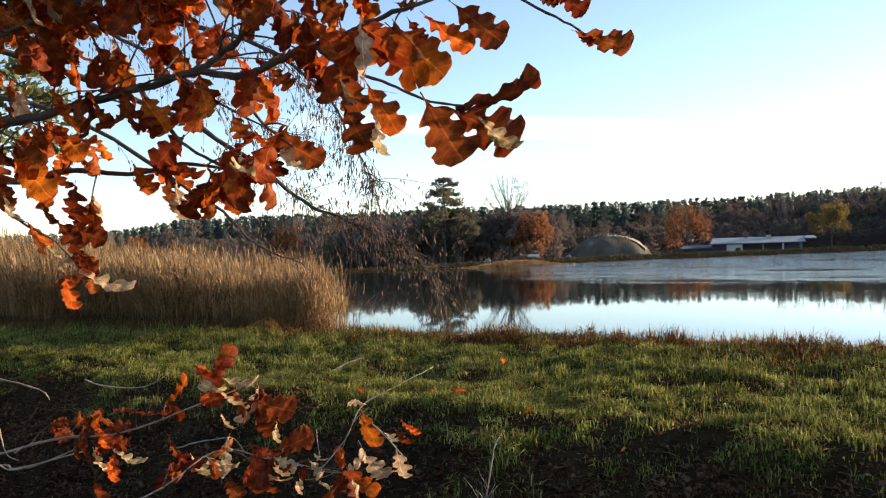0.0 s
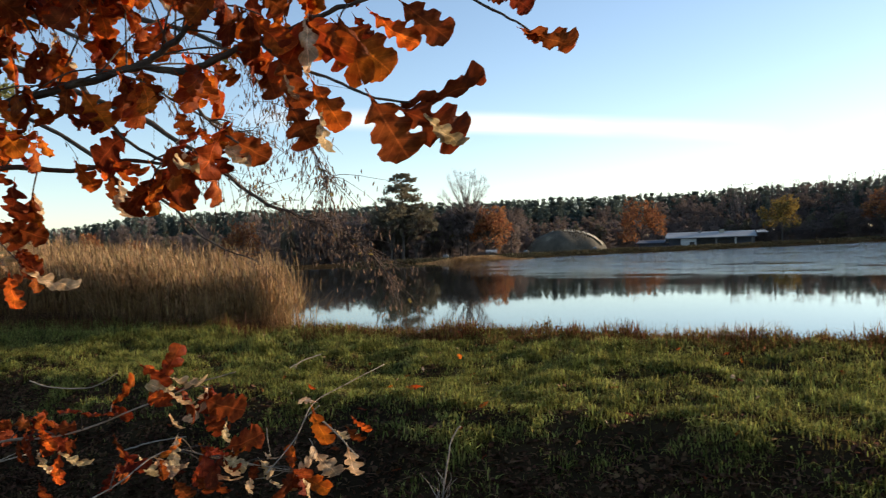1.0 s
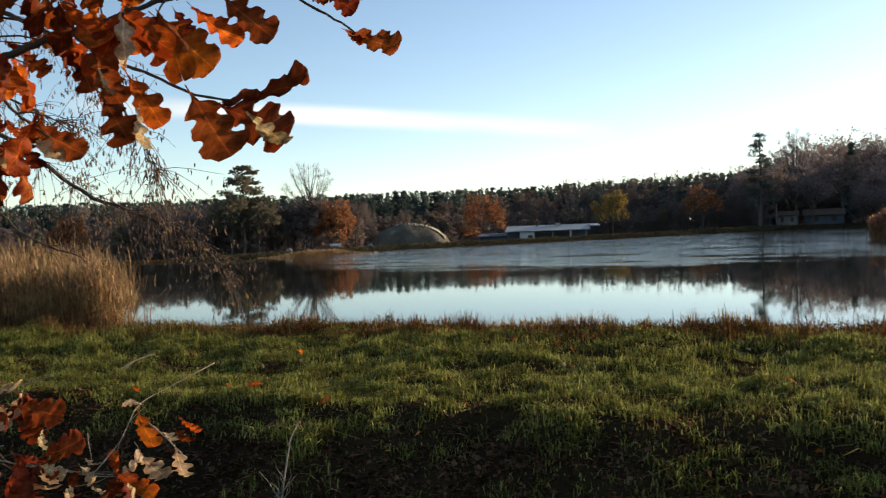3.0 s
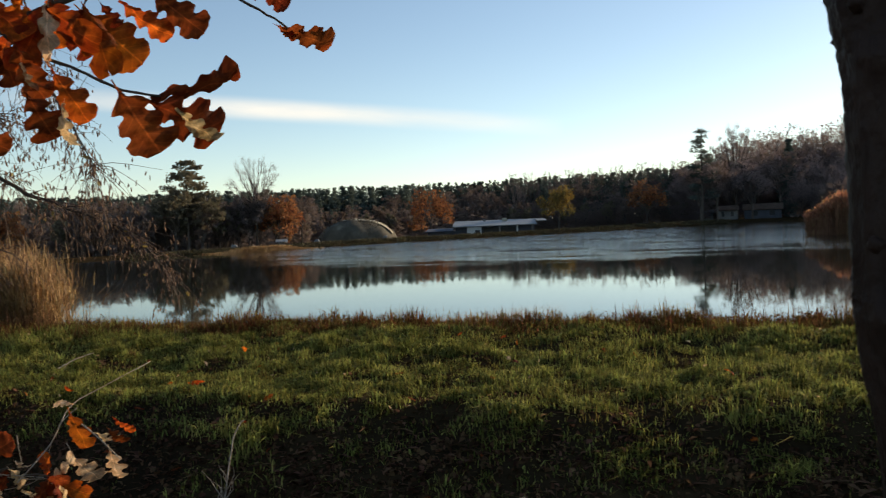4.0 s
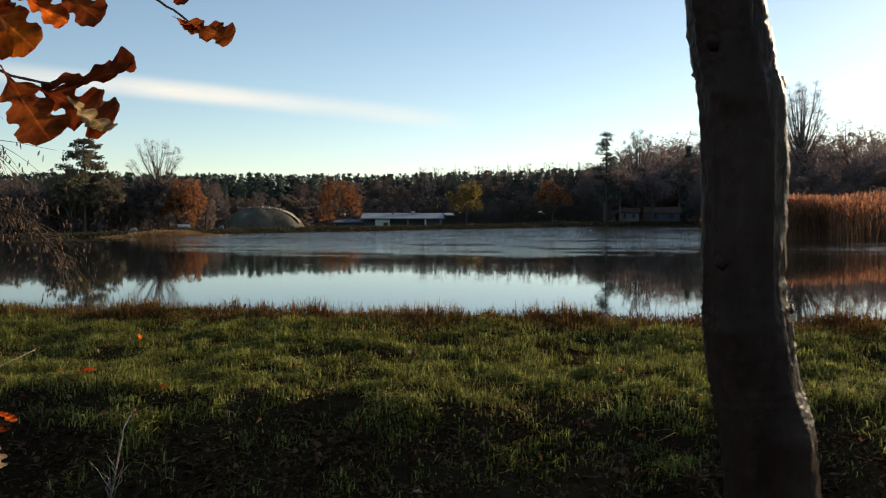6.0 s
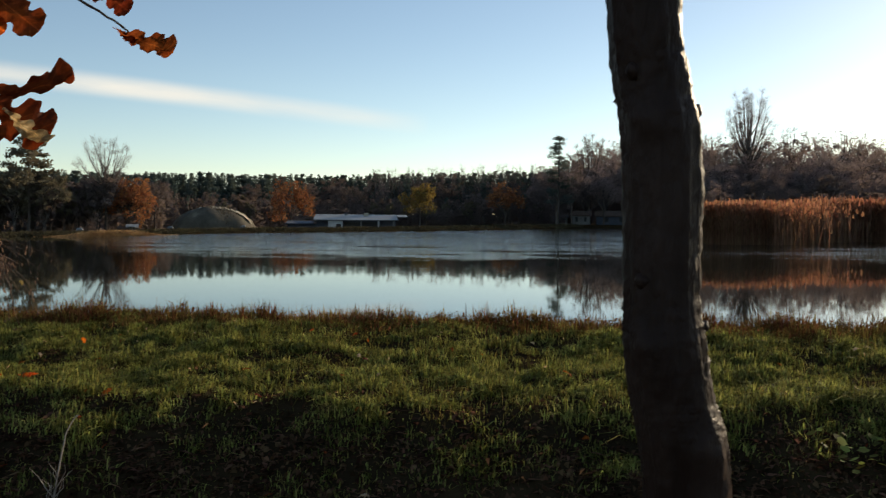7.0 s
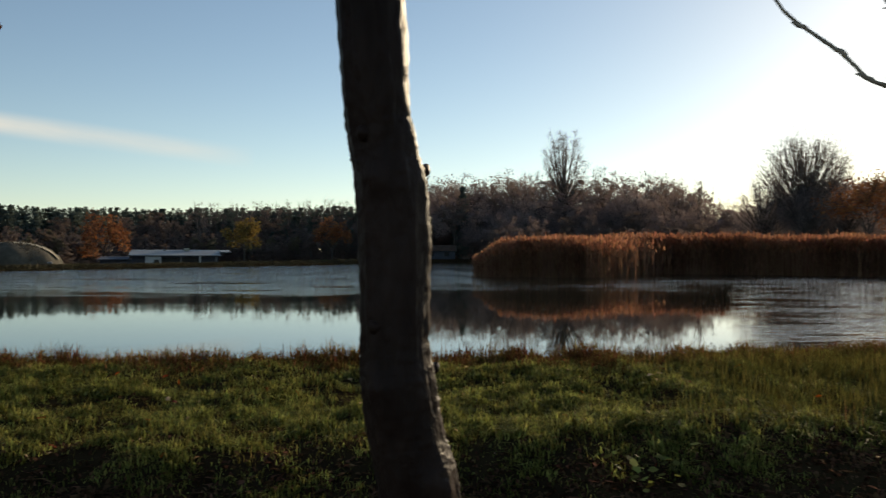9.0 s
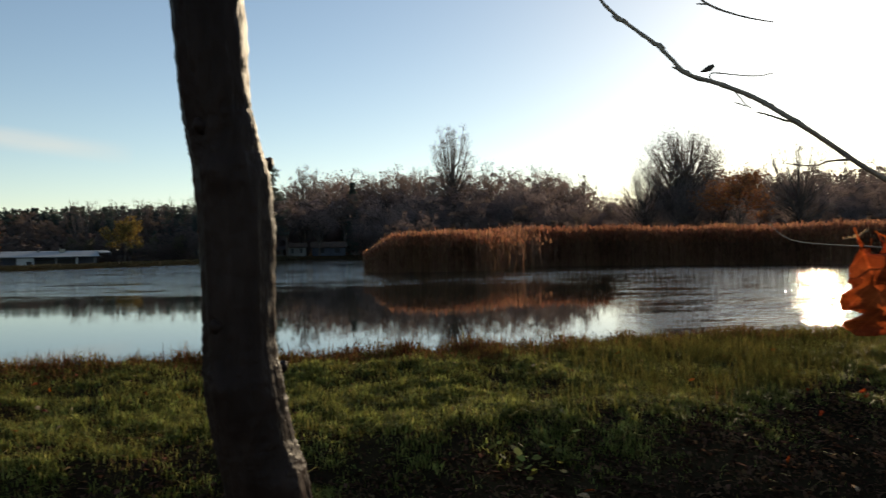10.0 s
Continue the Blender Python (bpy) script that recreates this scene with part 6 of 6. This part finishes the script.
# ---- oak twig that reaches in from the other side ----
side_oak = new("oak_tree")
side_oak.matrix_basis = Matrix.Translation((3.3, -0.5, ground_z(3.3, -0.5)))
sinv = side_oak.matrix_basis.inverted()
part("trunk", bark_trunk([(3.3, -0.5, -0.2, 0.09), (3.32, -0.5, 1.0, 0.075), (3.28, -0.48, 2.2, 0.06), (3.3, -0.5, 3.6, 0.03)], 6, 20, 6).mesh("trunk", M["bark"], True), side_oak, m=sinv)
for i, (pts, r0, r1) in enumerate((
        ([(3.3, -0.45, 1.3), (2.4, 0.2, 1.42), (1.713, 0.518, 1.594), (1.334, 0.564, 1.689), (1.266, 0.594, 1.725), (1.190, 0.606, 1.750), (1.166, 0.627, 1.769), (1.156, 0.635, 1.776), (1.142, 0.647, 1.784), (1.123, 0.663, 1.793), (1.107, 0.677, 1.799), (1.094, 0.688, 1.806), (1.082, 0.698, 1.822), (1.070, 0.707, 1.836), (1.055, 0.720, 1.850), (1.040, 0.733, 1.864), (1.031, 0.741, 1.875), (1.023, 0.748, 1.887), (1.005, 0.762, 1.922)], 0.005, 0.0027),
        ([(1.086, 0.694, 1.930), (1.106, 0.677, 1.892), (1.114, 0.670, 1.881), (1.133, 0.654, 1.871), (1.152, 0.638, 1.865), (1.171, 0.622, 1.861)], 0.0026, 0.0008),
        ([(1.114, 0.670, 1.881), (1.110, 0.674, 1.881), (1.105, 0.678, 1.881)], 0.0016, 0.001),
        ([(1.119, 0.666, 1.795), (1.115, 0.669, 1.800), (1.118, 0.667, 1.805), (1.133, 0.654, 1.803), (1.154, 0.636, 1.801), (1.170, 0.623, 1.804)], 0.0013, 0.0007),
        ([(1.094, 0.688, 1.806), (1.089, 0.692, 1.809), (1.083, 0.696, 1.811)], 0.0024, 0.0014),
        ([(1.136, 0.651, 1.785), (1.141, 0.647, 1.777), (1.147, 0.643, 1.769), (1.152, 0.639, 1.765)], 0.0012, 0.0008),
        ([(1.147, 0.643, 1.768), (1.142, 0.647, 1.770), (1.137, 0.651, 1.772)], 0.0011, 0.0008),
        ([(1.191, 0.605, 1.749), (1.180, 0.615, 1.752), (1.166, 0.627, 1.758), (1.156, 0.635, 1.761)], 0.0022, 0.001),
        ([(1.271, 0.583, 1.711), (1.33, 0.63, 1.716), (1.395, 0.676, 1.718), (1.426, 0.729, 1.727)], 0.0022, 0.001),
        ([(1.8, 0.3, 1.52), (1.45, 0.42, 1.59), (1.199, 0.5, 1.608), (1.226, 0.573, 1.612), (1.251, 0.642, 1.619), (1.24, 0.664, 1.64)], 0.0017, 0.0008))):
    s, line = path_tube(pts, r0 * 0.68, r1 * 0.65, 7, 0.00015, i + 30, 4)
    # pale grey here puts the sun's glare into the twig's colour
    part("twig", s.mesh("twig", M["dead_glare_twig"], True), side_oak, m=sinv)
leaf_turned(side_oak, (1.103, 0.508, 1.618), (1.130, 0.483, 1.517), LEAVES[7], 0.40, 1.20)
leaf_turned(side_oak, (1.162, 0.508, 1.616), (1.190, 0.482, 1.540), LEAVES[2], 0.20, 1.20)
leaf_turned(side_oak, (1.216, 0.539, 1.611), (1.203, 0.551, 1.538), LEAVES[2], 0.70, 0.90)
leaf_turned(side_oak, (1.183, 0.516, 1.623), (1.225, 0.476, 1.590), LEAVES[7], 0.30, 1.30)
# thin pale sliver that stands for the sunlit rim of the leaf
leaf_turned(side_oak, (1.133, 0.535, 1.620), (1.153, 0.516, 1.617), LEAVES[6], 1.35, 0.50)
# a swollen bud, and the knots where the years' growth ends
bud = Shape()
bud.tube([(1.108, 0.676, 1.806), (1.112, 0.672, 1.808), (1.116, 0.669, 1.810), (1.119, 0.666, 1.813)], [0.0005, 0.0026, 0.0036, 0.0018], 7)
for knot in ((1.040, 0.733, 1.863), (1.070, 0.707, 1.836), (1.166, 0.627, 1.769), (1.094, 0.688, 1.806)):
    swell = Shape()
    k = Vector(knot)
    swell.tube([k - Vector((0.007, -0.006, -0.005)), k - Vector((0.002, -0.002, -0.001)), k + Vector((0.003, -0.003, -0.001)), k + Vector((0.007, -0.006, -0.005))], [0.0014, 0.0026, 0.0025, 0.0014], 7)
    part("knot", swell.mesh("knot", M["dead_glare_twig"], True), side_oak, m=sinv)
part("bud", bud.mesh("bud", M["twig"], True), side_oak, m=sinv)
tagged(side_oak, "oak with a bare knotty twig and a few last leaves", "tree")

# ---- alder behind the oak leaves: drooping twigs with cones ----
alder = new("alder_tree")
alder.matrix_basis = Matrix.Translation((-6.2, 6.0, ground_z(-6.2, 6.0)))
ainv = alder.matrix_basis.inverted()
part("trunk", bark_trunk([(-6.2, 6.0, -0.3, 0.16), (-6.15, 6.0, 1.5, 0.13), (-6.2, 6.05, 3.5, 0.1), (-6.1, 6.0, 6.0, 0.05)], 7, 20, 5).mesh("trunk", M["bark"], True), alder, m=ainv)
rng = np.random.default_rng(99)
twigs, cones, rest = Shape(), Shape(), Shape()
for i, pts in enumerate((
        [(-6.15, 6.0, 3.2), (-4.024, 6.732, 3.243), (-2.51, 7.149, 2.76), (-1.745, 7.244, 2.324), (-1.251, 7.183, 1.925), (-0.797, 7.059, 1.73), (-0.45, 6.994, 1.546), (-0.236, 6.999, 1.26)],
        [(-6.15, 6.0, 3.9), (-4.2, 6.6, 3.7), (-2.629, 6.947, 3.418), (-1.585, 6.723, 3.11), (-1.02, 6.511, 2.719), (-0.778, 6.406, 2.339), (-0.608, 6.362, 1.978)],
        [(-6.15, 6.0, 2.6), (-4.5, 6.9, 2.9), (-3.206, 7.193, 2.702), (-2.044, 7.298, 1.955), (-1.691, 7.303, 1.628), (-1.286, 7.289, 1.436)],
        [(-6.15, 6.0, 4.3), (-4.6, 6.6, 4.2), (-3.2, 6.9, 3.5), (-2.4, 6.8, 3.1), (-1.7, 6.8, 2.6), (-1.2, 6.8, 2.35)])):
    s, line = path_tube(pts, 0.03, 0.003, 6, 0.006, i + 60)
    part("bough", s.mesh("bough", M["twig"], True), alder, m=ainv)
    n = len(line)
    for k in range((160, 130, 20, 100)[i]):
        j = int(n * (0.38 + 0.62 * rng.uniform()))
        j = min(j, n - 2)
        p = line[j]
        d = ((line[j + 1] - line[j]).normalized() + Vector(rng.normal(0, 0.9, 3))).normalized()
        ln = rng.uniform(0.2, 0.55)
        pts2 = [p]
        for q in range(4):
            d = (d + Vector((0, 0, -0.2)) + Vector(rng.normal(0, 0.12, 3))).normalized()
            pts2.append(pts2[-1] + d * ln / 4)
        twigs.tube(pts2, [0.003, 0.0025, 0.002, 0.0016, 0.0012], 3, cap=False)
        for q in range(rng.integers(3, 8)):
            a = pts2[rng.integers(1, 5)] + Vector(rng.normal(0, 0.02, 3))
            e = a + Vector((rng.normal(0, 0.006), rng.normal(0, 0.006), -rng.uniform(0.02, 0.045)))
            cones.tube([a, (a + e) / 2, e], [0.002, rng.uniform(0.004, 0.0065), 0.002], 4, cap=False)
        if rng.uniform() < 0.22:
            a = pts2[2]
            x = Vector(rng.normal(0, 0.014, 3))
            y = Vector(rng.normal(0, 0.014, 3))
            rest.face(a, a + x, a + x * 0.9 + y, a + y * 1.2, a - x * 0.3 + y * 0.6)
tagged(part("twig_spray", twigs.mesh("twig_spray", M["alder_twig"]), alder, m=ainv), kind="stuff")
tagged(part("catkin_spray", cones.mesh("catkin_spray", M["catkin"]), alder, m=ainv), kind="stuff")
part("leaves", rest.mesh("leaves", M["yellow_crown"]), alder, "last yellow leaves", m=ainv)
tagged(alder, "bare alder with drooping twigs hung with catkins", "tree")

# ---- grass of the dike ----


def strew(rng, n, u0, u1, v0, v1, keep):
    u, v = rng.uniform(u0, u1, n), rng.uniform(v0, v1, n)
    ok = rng.uniform(0, 1, n) < keep(u, v)
    u, v = u[ok], v[ok]
    x, y = u * UX + v * VX, u * UY + v * VY
    return np.stack([x, y, height(x, y) - 0.005], 1), u, v


def clumps(u, v):
    k = 0.5 * lumps(u * 3.1, v * 3.3, 1) + 0.5 * lumps(u * 7.5 + 7, v * 8.1, 2)
    return np.clip((k - 0.25) / 0.5, 0, 1)


def swathe(u, v):
    return lumps(u * 0.6 + 4, v * 1.1, 5)


rng = np.random.default_rng(101)
def in_view(u, v):
    # the wedge of the dike within the camera's view; growth is kept only there
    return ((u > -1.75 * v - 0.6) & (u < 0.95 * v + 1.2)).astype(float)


base, u, v = strew(rng, 1500000, -20, 12, 5.2, 11.6, lambda u, v: in_view(u, v) * (0.05 + 0.95 * clumps(u, v) ** 1.6) * (0.25 + 0.75 * smooth(0.15, 0.5, lumps(u * 0.9 + 9, v * 1.5, 12))) * (0.012 + 0.988 * smooth(-1.1, 0.0, v - dike_edge(u) + 1.0 * (lumps(u * 1.6, v * 1.6, 8) - 0.5))))
n = len(base)
tagged(new("grass", blades("grass", base, (0.035 + 0.085 * clumps(u, v) * (0.5 + 0.7 * swathe(u, v))) * rng.uniform(0.5, 1.5, n) * (0.55 + 0.45 * smooth(-1.5, 0.0, v - dike_edge(u))), rng.uniform(0.006, 0.015, n), rng.uniform(0.45, 1.8, n), M["grass"], rng)), "short green grass in tufts on the dike", "grass", kind="stuff")

base, u, v = strew(rng, 90000, -18, 12, 6.6, 11.6, lambda u, v: in_view(u, v) * clumps(u + 3, v) * 0.8 * smooth(-0.6, 0.1, v - dike_edge(u)))
n = len(base)
tagged(new("straw_grass", blades("straw_grass", base, rng.uniform(0.04, 0.15, n), rng.uniform(0.004, 0.008, n), rng.uniform(0.4, 1.3, n), M["rough"], rng)), "yellowed grass blades among the green", "grass", kind="stuff")

base, u, v = strew(rng, 190000, -20, 13, 9.9, 12.3, lambda u, v: smooth(10.5, 11.4, v + 0.25 * wavy(u * 1.3, v)) * (0.1 + 0.9 * clumps(u * 0.7, v)) * in_view(u, v))
n = len(base)
tagged(new("dry_grass", blades("dry_grass", base, (0.08 + 0.2 * clumps(u * 0.7, v * 0.7)) * rng.uniform(0.4, 1.5, n), rng.uniform(0.006, 0.014, n), rng.uniform(0.5, 2.2, n), M["tuft"], rng)), "long russet and straw-coloured grass along the shore", "grass", kind="stuff")

base, u, v = strew(rng, 40000, -18, -5, 9.8, 12.2, lambda u, v: smooth(9.8, 11.4, v + 0.6 * wavy(u, v)) * smooth(-6, -9, u) * (0.1 + 0.9 * clumps(u, v)))
n = len(base)
tagged(new("tall_grass", blades("tall_grass", base, rng.uniform(0.08, 0.3, n) * (0.5 + 0.6 * clumps(u, v)), rng.uniform(0.005, 0.01, n), rng.uniform(0.5, 2.0, n), M["grass"], rng)), "tall green-yellow grass in front of the reeds", "grass", kind="stuff")

base, u, v = strew(rng, 60000, 2.5, 13, 7.4, 11.4, lambda u, v: smooth(2.8, 6.0, u + 0.8 * (lumps(u, v, 9) - 0.5)) * smooth(-0.5, 0.1, v - dike_edge(u)) * (0.1 + 0.9 * clumps(u * 0.6, v * 0.6)))
n = len(base)
tagged(new("rough_grass", blades("rough_grass", base, rng.uniform(0.12, 0.32, n), rng.uniform(0.004, 0.008, n), rng.uniform(0.3, 1.2, n), M["rough"], rng)), "rough yellow-brown grass towards the end of the dike", "grass", kind="stuff")

base, u, v = strew(rng, 40000, -16, 12, 10.6, 12.2, lambda u, v: in_view(u, v) * clumps(u * 0.8, v * 0.8) * smooth(10.4, 11.4, v))
n = len(base)
base[:, 2] += rng.uniform(0.02, 0.2, n) * clumps(u * 0.7, v * 0.7)
tagged(new("shore_herbs", blades("shore_herbs", base, rng.uniform(0.02, 0.06, n), rng.uniform(0.01, 0.026, n), rng.uniform(0.8, 3.0, n), M["tuft"], rng)), "russet and olive leafy herbs along the shore", "herbs", kind="stuff")

base, u, v = strew(rng, 190000, -18, 10, 4.6, 9.5, lambda u, v: in_view(u, v) * (0.3 + 0.7 * clumps(u * 0.8, v * 0.8)) * (1 - 0.85 * smooth(-0.8, 0.0, v - dike_edge(u))))
n = len(base)
tagged(new("leaf_litter", blades("leaf_litter", base, rng.uniform(0.02, 0.055, n), rng.uniform(0.012, 0.06, n), rng.uniform(0.8, 2.6, n), M["litter"], rng)), "dead brown leaves on the dark ditch slope", "leaf litter", kind="stuff")

# dead growth at the foot of the reeds, coloured dark for the shade there
base, u, v = strew(rng, 16000, -26, -8, 11.2, 12.5, lambda u, v: smooth(11.2, 11.8, v + 0.3 * wavy(u, v)) * smooth(-8.5, -10, u) * (0.3 + 0.7 * clumps(u, v)))
n = len(base)
tagged(new("dead_sedge", blades("dead_sedge", base, rng.uniform(0.12, 0.5, n), rng.uniform(0.006, 0.014, n), rng.uniform(0.4, 1.6, n), M["litter"], rng)), "dead sedge coloured dark for the shade at the foot of the reeds", "sedge", kind="stuff")

# sparse stalks in the shallows
base, u, v = strew(rng, 900, 0.5, 12, 12.1, 13.6, lambda u, v: (0.15 + 0.85 * smooth(2, 4.5, u)) * (0.1 + 0.9 * clumps(u * 0.5, v * 0.5) ** 2))
base[:, 2] = np.minimum(base[:, 2], -0.44)
n = len(base)
tagged(new("water_reeds", blades("water_reeds", base, rng.uniform(0.25, 0.75, n), rng.uniform(0.006, 0.011, n), rng.uniform(0.02, 0.2, n), M["tuft"], rng)), "thin brown reed stalks standing in the shallows", "reeds", kind="stuff")

# trodden grass of the path's verge
base, u, v = strew(rng, 60000, -6, 7, -4.5, 3.4, lambda u, v: 0.15 + 0.85 * clumps(u, v) ** 2)
n = len(base)
tagged(new("verge_grass", blades("verge_grass", base, rng.uniform(0.02, 0.07, n), rng.uniform(0.004, 0.009, n), rng.uniform(0.5, 1.8, n), M["grass"], rng)), "short trodden grass beside the path", "grass", kind="stuff")

# fallen oak leaves caught in the grass
for k in range(130):
    u, v = rng.uniform(-10, 9), rng.uniform(6.2, 10.4)
    p = uv(u, v)
    p.z = ground_z(p.x, p.y) + rng.uniform(0.03, 0.08)
    ob = new("fallen_leaf", LEAVES[(0, 1, 3, 2, 5, 4, 0, 6)[k % 8]])
    kk = rng.uniform(0.4, 0.95)
    ob.matrix_basis = Matrix.Translation(p) @ Euler((rng.normal(0, 0.5), rng.normal(0, 0.5), rng.uniform(0, 6.28))).to_matrix().to_4x4() @ Matrix.Diagonal((kk, kk, kk, 1))
    tagged(ob, "fallen brown oak leaf lying in the grass", "leaf", "fallen leaves in the grass")

# small pale leaf scraps that stand for white glints in the grass
for k in range(90):
    u, v = rng.uniform(-9, 10), rng.uniform(7.2, 11.0)
    p = uv(u, v)
    p.z = ground_z(p.x, p.y) + rng.uniform(0.05, 0.1)
    ob = new("fallen_leaf", LEAVES[5 + k % 2])
    kk = rng.uniform(0.14, 0.32)
    ob.matrix_basis = Matrix.Translation(p) @ Euler((rng.normal(0, 0.9), rng.normal(0, 0.9), rng.uniform(0, 6.28))).to_matrix().to_4x4() @ Matrix.Diagonal((kk, kk, kk, 1))
    tagged(ob, "small pale leaf scrap standing for a white glint in the grass", "leaf", "fallen leaves in the grass")

# dry stalks on the slope, and dark weeds on the shore
x, y, top = 0.245, 7.36, 0.05
foot = Vector((0.04, 7.1, ground_z(0.04, 7.1) - 0.03))
stalk = new("dry_stalk")
s, line = path_tube([foot, foot + Vector((0.045, 0.07, 0.12)), (0.175, 7.3, -0.08), (x, y, top)], 0.008, 0.0045, 6, 0.002, 3)
s.tube([line[-1], line[-1] + Vector((0.02, 0, 0.012))], [0.008, 0.006], 6)
part("stem", s.mesh("stem", M["dead_glare_twig"], True), stalk)
for k in range(11):
    o = line[rng.integers(1, len(line) // 2)]
    e = o + Vector((rng.normal(0.0, 0.08), rng.normal(0, 0.05), rng.uniform(0.1, 0.26)))
    s = Shape()
    s.tube([o, o.lerp(e, 0.35) + Vector((rng.normal(0, 0.015), 0, 0)), o.lerp(e, 0.7) + Vector((rng.normal(0, 0.015), 0, 0)), e], [0.0035, 0.003, 0.0024, 0.0014], 4)
    part("side_stem", s.mesh("side_stem", M["dead_glare_twig"]), stalk)
tagged(stalk, "thin dry pale stalk on the ditch slope", "weed")
for x, y, top in ((4.061, 10.797, 0.33), (4.12, 10.75, 0.3), (4.4, 10.65, 0.28), (7.0, 9.4, 0.28), (8.6, 8.4, 0.3), (10.2, 7.5, 0.36), (-0.6, 13.3, 0.34), (9.3, 8.05, 0.25)):
    z = ground_z(x, y)
    s = Shape()
    for k in range(5):
        e = Vector((x + rng.normal(0, 0.07), y + rng.normal(0, 0.07), top * rng.uniform(0.7, 1.0)))
        s.tube([(x, y, z - 0.02), (x * 0.5 + e.x * 0.5, y * 0.5 + e.y * 0.5, (z + e.z) * 0.5), e], [0.005, 0.004, 0.003], 4)
        s.tube([e, e + Vector((0, 0, 0.015)), e + Vector((0.004, 0, 0.03))], [0.005, 0.011, 0.003], 6)
    tagged(new("dry_weed", s.mesh("dry_weed", M["twig"])), "dark dried seed heads at the water's edge", "weed", "dried weeds along the shore")
# fallen sticks on the grass
for a, b in (((-1.7, 11.2), (-1.35, 11.5)), ((-3.1, 9.2), (-2.4, 9.0))):
    za, zb = ground_z(*a) + 0.05, ground_z(*b) + 0.12
    s, line = path_tube([(*a, za), ((a[0] + b[0]) / 2, (a[1] + b[1]) / 2 + 0.02, (za + zb) / 2 + 0.02), (*b, zb)], 0.009, 0.005, 6, 0.003, 5)
    tagged(new("fallen_stick", s.mesh("fallen_stick", M["dead_glare_twig"])), "pale fallen stick lying in the grass", "stick")
# broad-leaved weed in the ditch edge
s = Shape()
for k in range(40):
    c = Vector((5.72 + rng.normal(0, 0.2), 4.93 + rng.normal(0, 0.12), 0))
    c.z = ground_z(c.x, c.y) + rng.uniform(0.03, 0.2)
    a = rng.uniform(0, 6.28)
    d = Vector((math.cos(a), math.sin(a), rng.uniform(-0.1, 0.7))) * rng.uniform(0.05, 0.1)
    q = Vector((-d.y, d.x, 0.02)) * 0.4
    s.face(c, c + d * 0.35 + q, c + d * 0.75 + q * 0.8, c + d, c + d * 0.75 - q * 0.8, c + d * 0.35 - q)
tagged(new("nettle", s.mesh("nettle", M["grass"])), "low bright green leafy weed at the ditch edge", "weed", kind="stuff")
